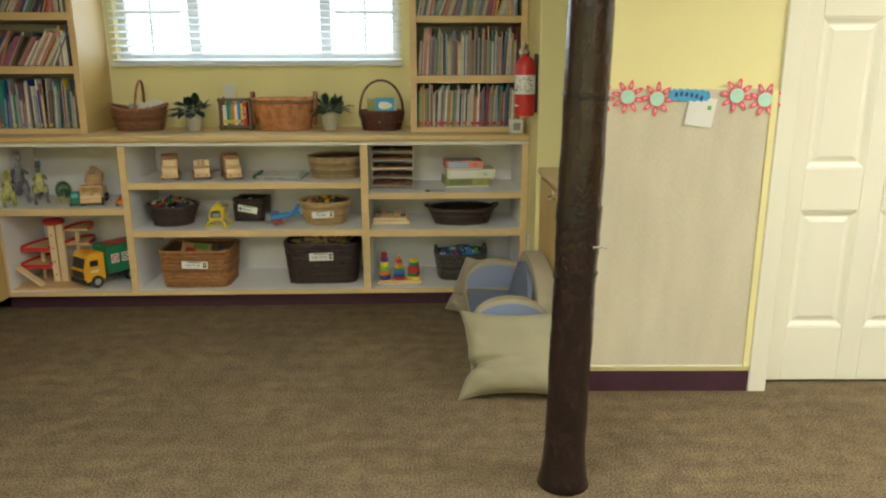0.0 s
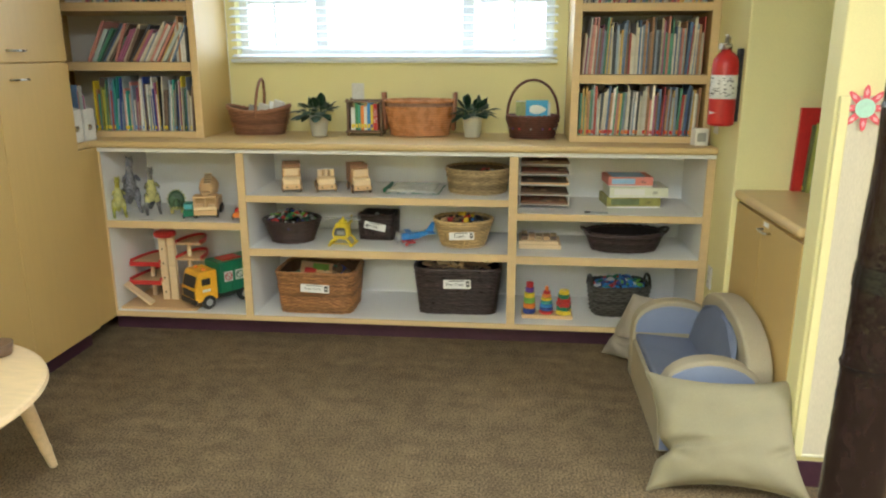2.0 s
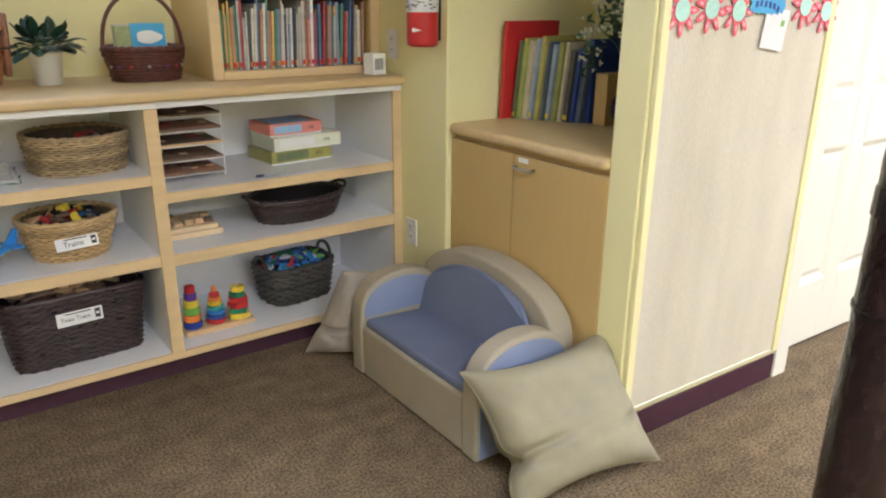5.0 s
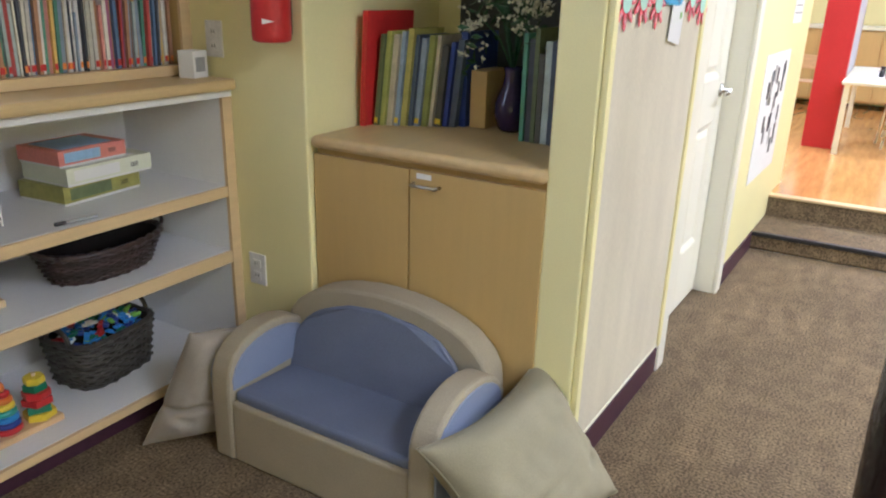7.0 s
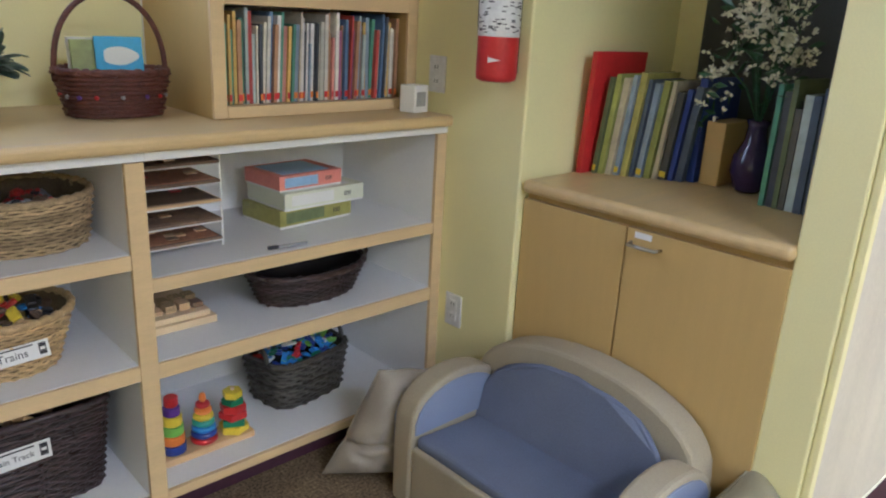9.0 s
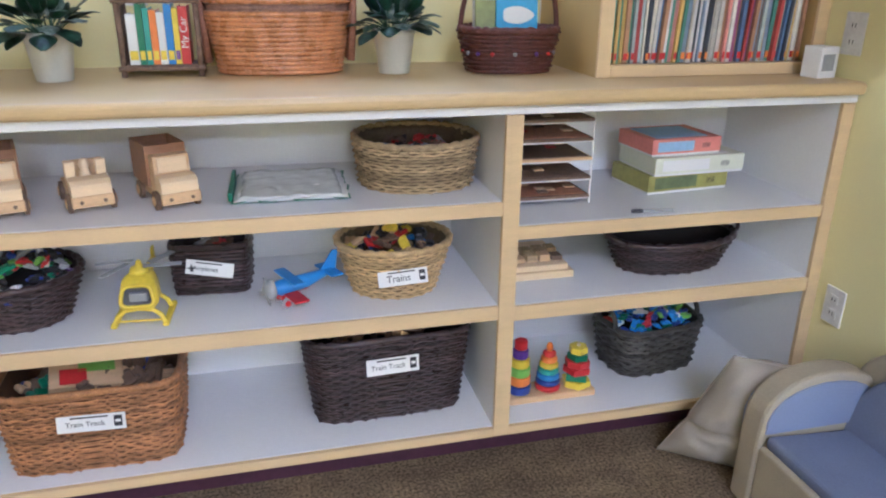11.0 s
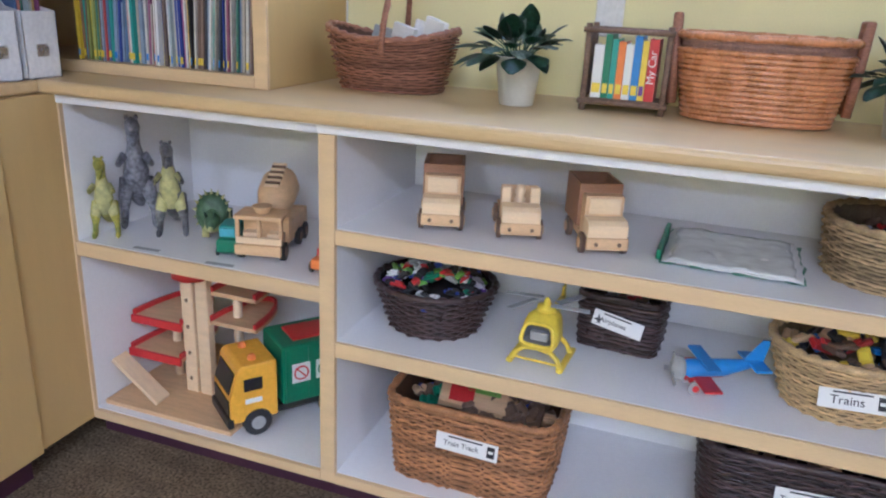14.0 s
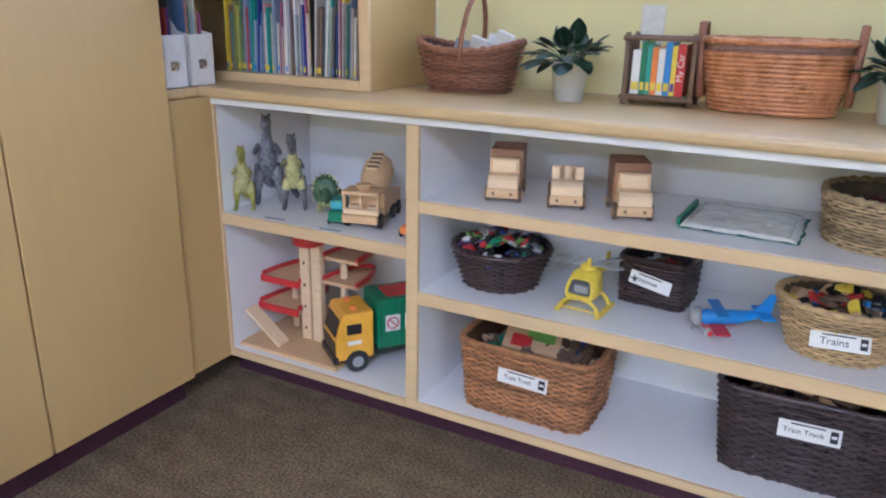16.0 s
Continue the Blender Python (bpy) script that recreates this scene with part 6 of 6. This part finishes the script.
# ---- window, blind and daylight ----
t = thing("window_1", "white sliding window with two mullions", "window", -1.0, 5.3, 0, kind="structure")
for a in ((WX0, WZ0, WX1, WZ0 + 0.05), (WX0, WZ1 - 0.05, WX1, WZ1), (WX0, WZ0 + 0.05, WX0 + 0.05, WZ1 - 0.05), (WX1 - 0.05, WZ0 + 0.05, WX1, WZ1 - 0.05), (-1.47, WZ0 + 0.05, -1.40, WZ1 - 0.05), (-0.60, WZ0 + 0.05, -0.53, WZ1 - 0.05)):
    part("window_frame", box(a[0] + 1.0, 0.07, a[1], a[2] + 1.0, 0.12, a[3], 0.004), P_WHITE, t)
for a in (-1.72, -0.30):
    part("glazing_bar", box(a + 1.0 - 0.008, 0.085, WZ0 + 0.05, a + 1.0 + 0.008, 0.105, WZ1 - 0.05), P_WHITE, t)
    part("glazing_bar", box(a + 1.0 - 0.2, 0.086, 1.83, a + 1.0 + 0.2, 0.104, 1.846), P_WHITE, t)
part("window_sill", box(WX0 + 1.0, 0.0, WZ0 - 0.001, WX1 + 1.0, 0.07, WZ0 + 0.006), WHITE, t)
SLAT = material("white_blind_slat", (0.74, 0.78, 0.82), 0.5, 0.03, 5, 100, 0.02)
t = thing("window_blind", "white horizontal slatted blind lowered over the window", "blind", -1.0, 5.262, 0, 0)
sl = box(-0.945, -0.025, -0.0014, 0.945, 0.025, 0.0014)
slat_ob = part("slat", sl, SLAT, t)
slat_ob.matrix_basis = pose(0, 0, 1.535, 16)
for k in range(1, 22):
    o = slat_ob.copy()
    scene.collection.objects.link(o)
    o.parent = t
    o.matrix_basis = pose(0, 0, 1.535 + 0.044 * k, 16 + 2 * math.sin(k * 1.3))
part("bottom_rail", box(-0.95, -0.025, 1.495, 0.95, 0.025, 1.517, 0.004), SLAT, t)
part("head_rail", box(-0.95, -0.028, 2.49, 0.95, 0.028, 2.54, 0.003), SLAT, t)
for px in (-0.8, -0.27, 0.27, 0.8):
    for py in (-0.027, 0.027):
        part("ladder_cord", tube([(px, py, 1.51), (px, py, 2.5)], 0.0013, 5), P_WHITE, t)


def glowing(name, colour, strength):
    m = bpy.data.materials.new(name)
    m.use_nodes = True
    n = m.node_tree.nodes
    e = n.new("ShaderNodeEmission")
    e.inputs[0].default_value, e.inputs[1].default_value = (*colour, 1), strength
    m.node_tree.links.new(e.outputs[0], n["Material Output"].inputs[0])
    return m


DAY = glowing("bright_daylight_haze", (0.90, 0.96, 1.0), 3.2)
structure("backdrop_1", box(-5, 8.0, -1, 3, 8.05, 6), DAY, "bright hazy daylight outside the window")
structure("backdrop_2", box(11.0, -1, -1, 11.05, 8, 6), DAY, "bright hazy daylight outside the far window")
structure("ground", box(-60, -60, -0.4, 60, 60, -0.3), material("pale_ground", (0.35, 0.33, 0.28), 0.9, 0.1, 1, 20, 0.3), "pale bare ground around the building")

# ---- next room ----
FZ = 0.2255
t = thing("red_post", "square bright red post with a white screen", "post", 5.86, 3.27, FZ, 0)
part("post", box(-0.06, -0.115, 0, 0.09, 0.115, 2.77, 0.006), RED_PAINT, t)
t = thing("screen_panel", "pale blue-white room divider panel", "screen", 6.0, 3.20, FZ, 0)
part("panel", box(0.0, -0.03, 0.55, 1.4, 0.0, 1.35, 0.004), plastic("pale_blue_panel", (0.62, 0.66, 0.80), 0.5), t)
part("leg", box(0.02, -0.03, 0.0, 0.07, 0.0, 0.55), TOYWOOD, t)
part("leg", box(1.33, -0.03, 0.0, 1.38, 0.0, 0.55), TOYWOOD, t)
part("cap", box(-0.01, -0.04, 1.35, 1.41, 0.01, 1.39, 0.004), CREAM, t)
t = thing("child_table", "long low pale child's table", "table", 6.3, 2.93, FZ, 0)
part("tabletop", box(-0.75, -0.24, 0.545, 0.9, 0.23, 0.575, 0.008), CREAM, t)
for px in (-0.70, 0.84):
    for py in (-0.2, 0.19):
        part("leg", box(px - 0.02, py - 0.02, 0, px + 0.02, py + 0.02, 0.545), CREAM, t)
t = thing("table_paper", "white paper sheets on the child's table", "paper", 6.35, 2.9, FZ + 0.5755, 0)
part("sheet", box(-0.5, -0.15, 0, 0.3, 0.1, 0.004), PAPER, t)
for k in range(5):
    t = thing("paint_pot", "small dark paint pot on the table", "pot", 5.85 + 0.22 * k, 2.86 + 0.05 * (k % 2), FZ + 0.58, 0, "paint pots")
    part("pot", lathe([(0.018, 0), (0.02, 0.05), (0.016, 0.055)], 12), BLACK if k % 2 else WICKER_RED, t)


def chair(x, y, rz):
    t = thing("child_chair", "small wooden child's chair with metal legs", "chair", x, y, FZ, rz, "chairs in the next room")
    part("seat", box(-0.16, -0.16, 0.33, 0.16, 0.16, 0.345, 0.005), TOYWOOD, t)
    part("backrest", box(-0.16, 0.15, 0.48, 0.16, 0.165, 0.62, 0.005), TOYWOOD, t)
    for px in (-0.14, 0.14):
        part("leg", tube([(px, -0.17, 0), (px, -0.14, 0.33)], 0.010, 8), CHROME, t)
        part("leg", tube([(px, 0.19, 0), (px, 0.15, 0.33), (px, 0.17, 0.6)], 0.010, 8), CHROME, t)
    return t


first = chair(6.25, 2.66, 190)
copy_thing(first, pose(6.85, 2.62, FZ, 0, 0, 170))
copy_thing(first, pose(7.9, 3.6, FZ, 0, 0, 80))
t = thing("far_counter", "maple counter with closed doors under the far window", "cabinet", 8.55, 3.3, FZ, 0)
part("body", box(0, -1.6, 0.08, 0.53, 1.6, 0.86, 0.003), MAPLE_UP, t)
part("top", box(-0.03, -1.62, 0.86, 0.53, 1.62, 0.90, 0.006), CREAM, t)
for k in range(5):
    dr = part("door", box(-0.018, -1.58 + k * 0.64, 0.1, 0.0, -0.96 + k * 0.64, 0.84, 0.003), MAPLE_UP, t)
    part("handle", box(-0.03, -1.36 + k * 0.64, 0.77, -0.018, -1.18 + k * 0.64, 0.79, 0.003), CHROME, dr)
t = thing("far_cupboard", "tall maple cupboard in the next room", "cupboard", 8.5, 5.0, FZ, 0)
part("body", box(0, 0, 0, 0.55, 1.6, 2.1, 0.004), MAPLE_UP, t)
part("door_gap", box(-0.004, 0.79, 0.1, 0.0, 0.8, 2.05), WHEELWOOD, t)
t = thing("window_2", "white framed window in the far wall", "window", 9.1, FWY0, FWZ0, kind="structure")
w, h = FWY1 - FWY0, FWZ1 - FWZ0
for a in ((0, 0, w, 0.07), (0, h - 0.07, w, h), (0, 0.07, 0.07, h - 0.07), (w - 0.07, 0.07, w, h - 0.07), (w / 2 - 0.03, 0.07, w / 2 + 0.03, h - 0.07)):
    part("window_frame", box(-0.02, a[0], a[1], 0.06, a[2], a[3], 0.004), P_WHITE, t)
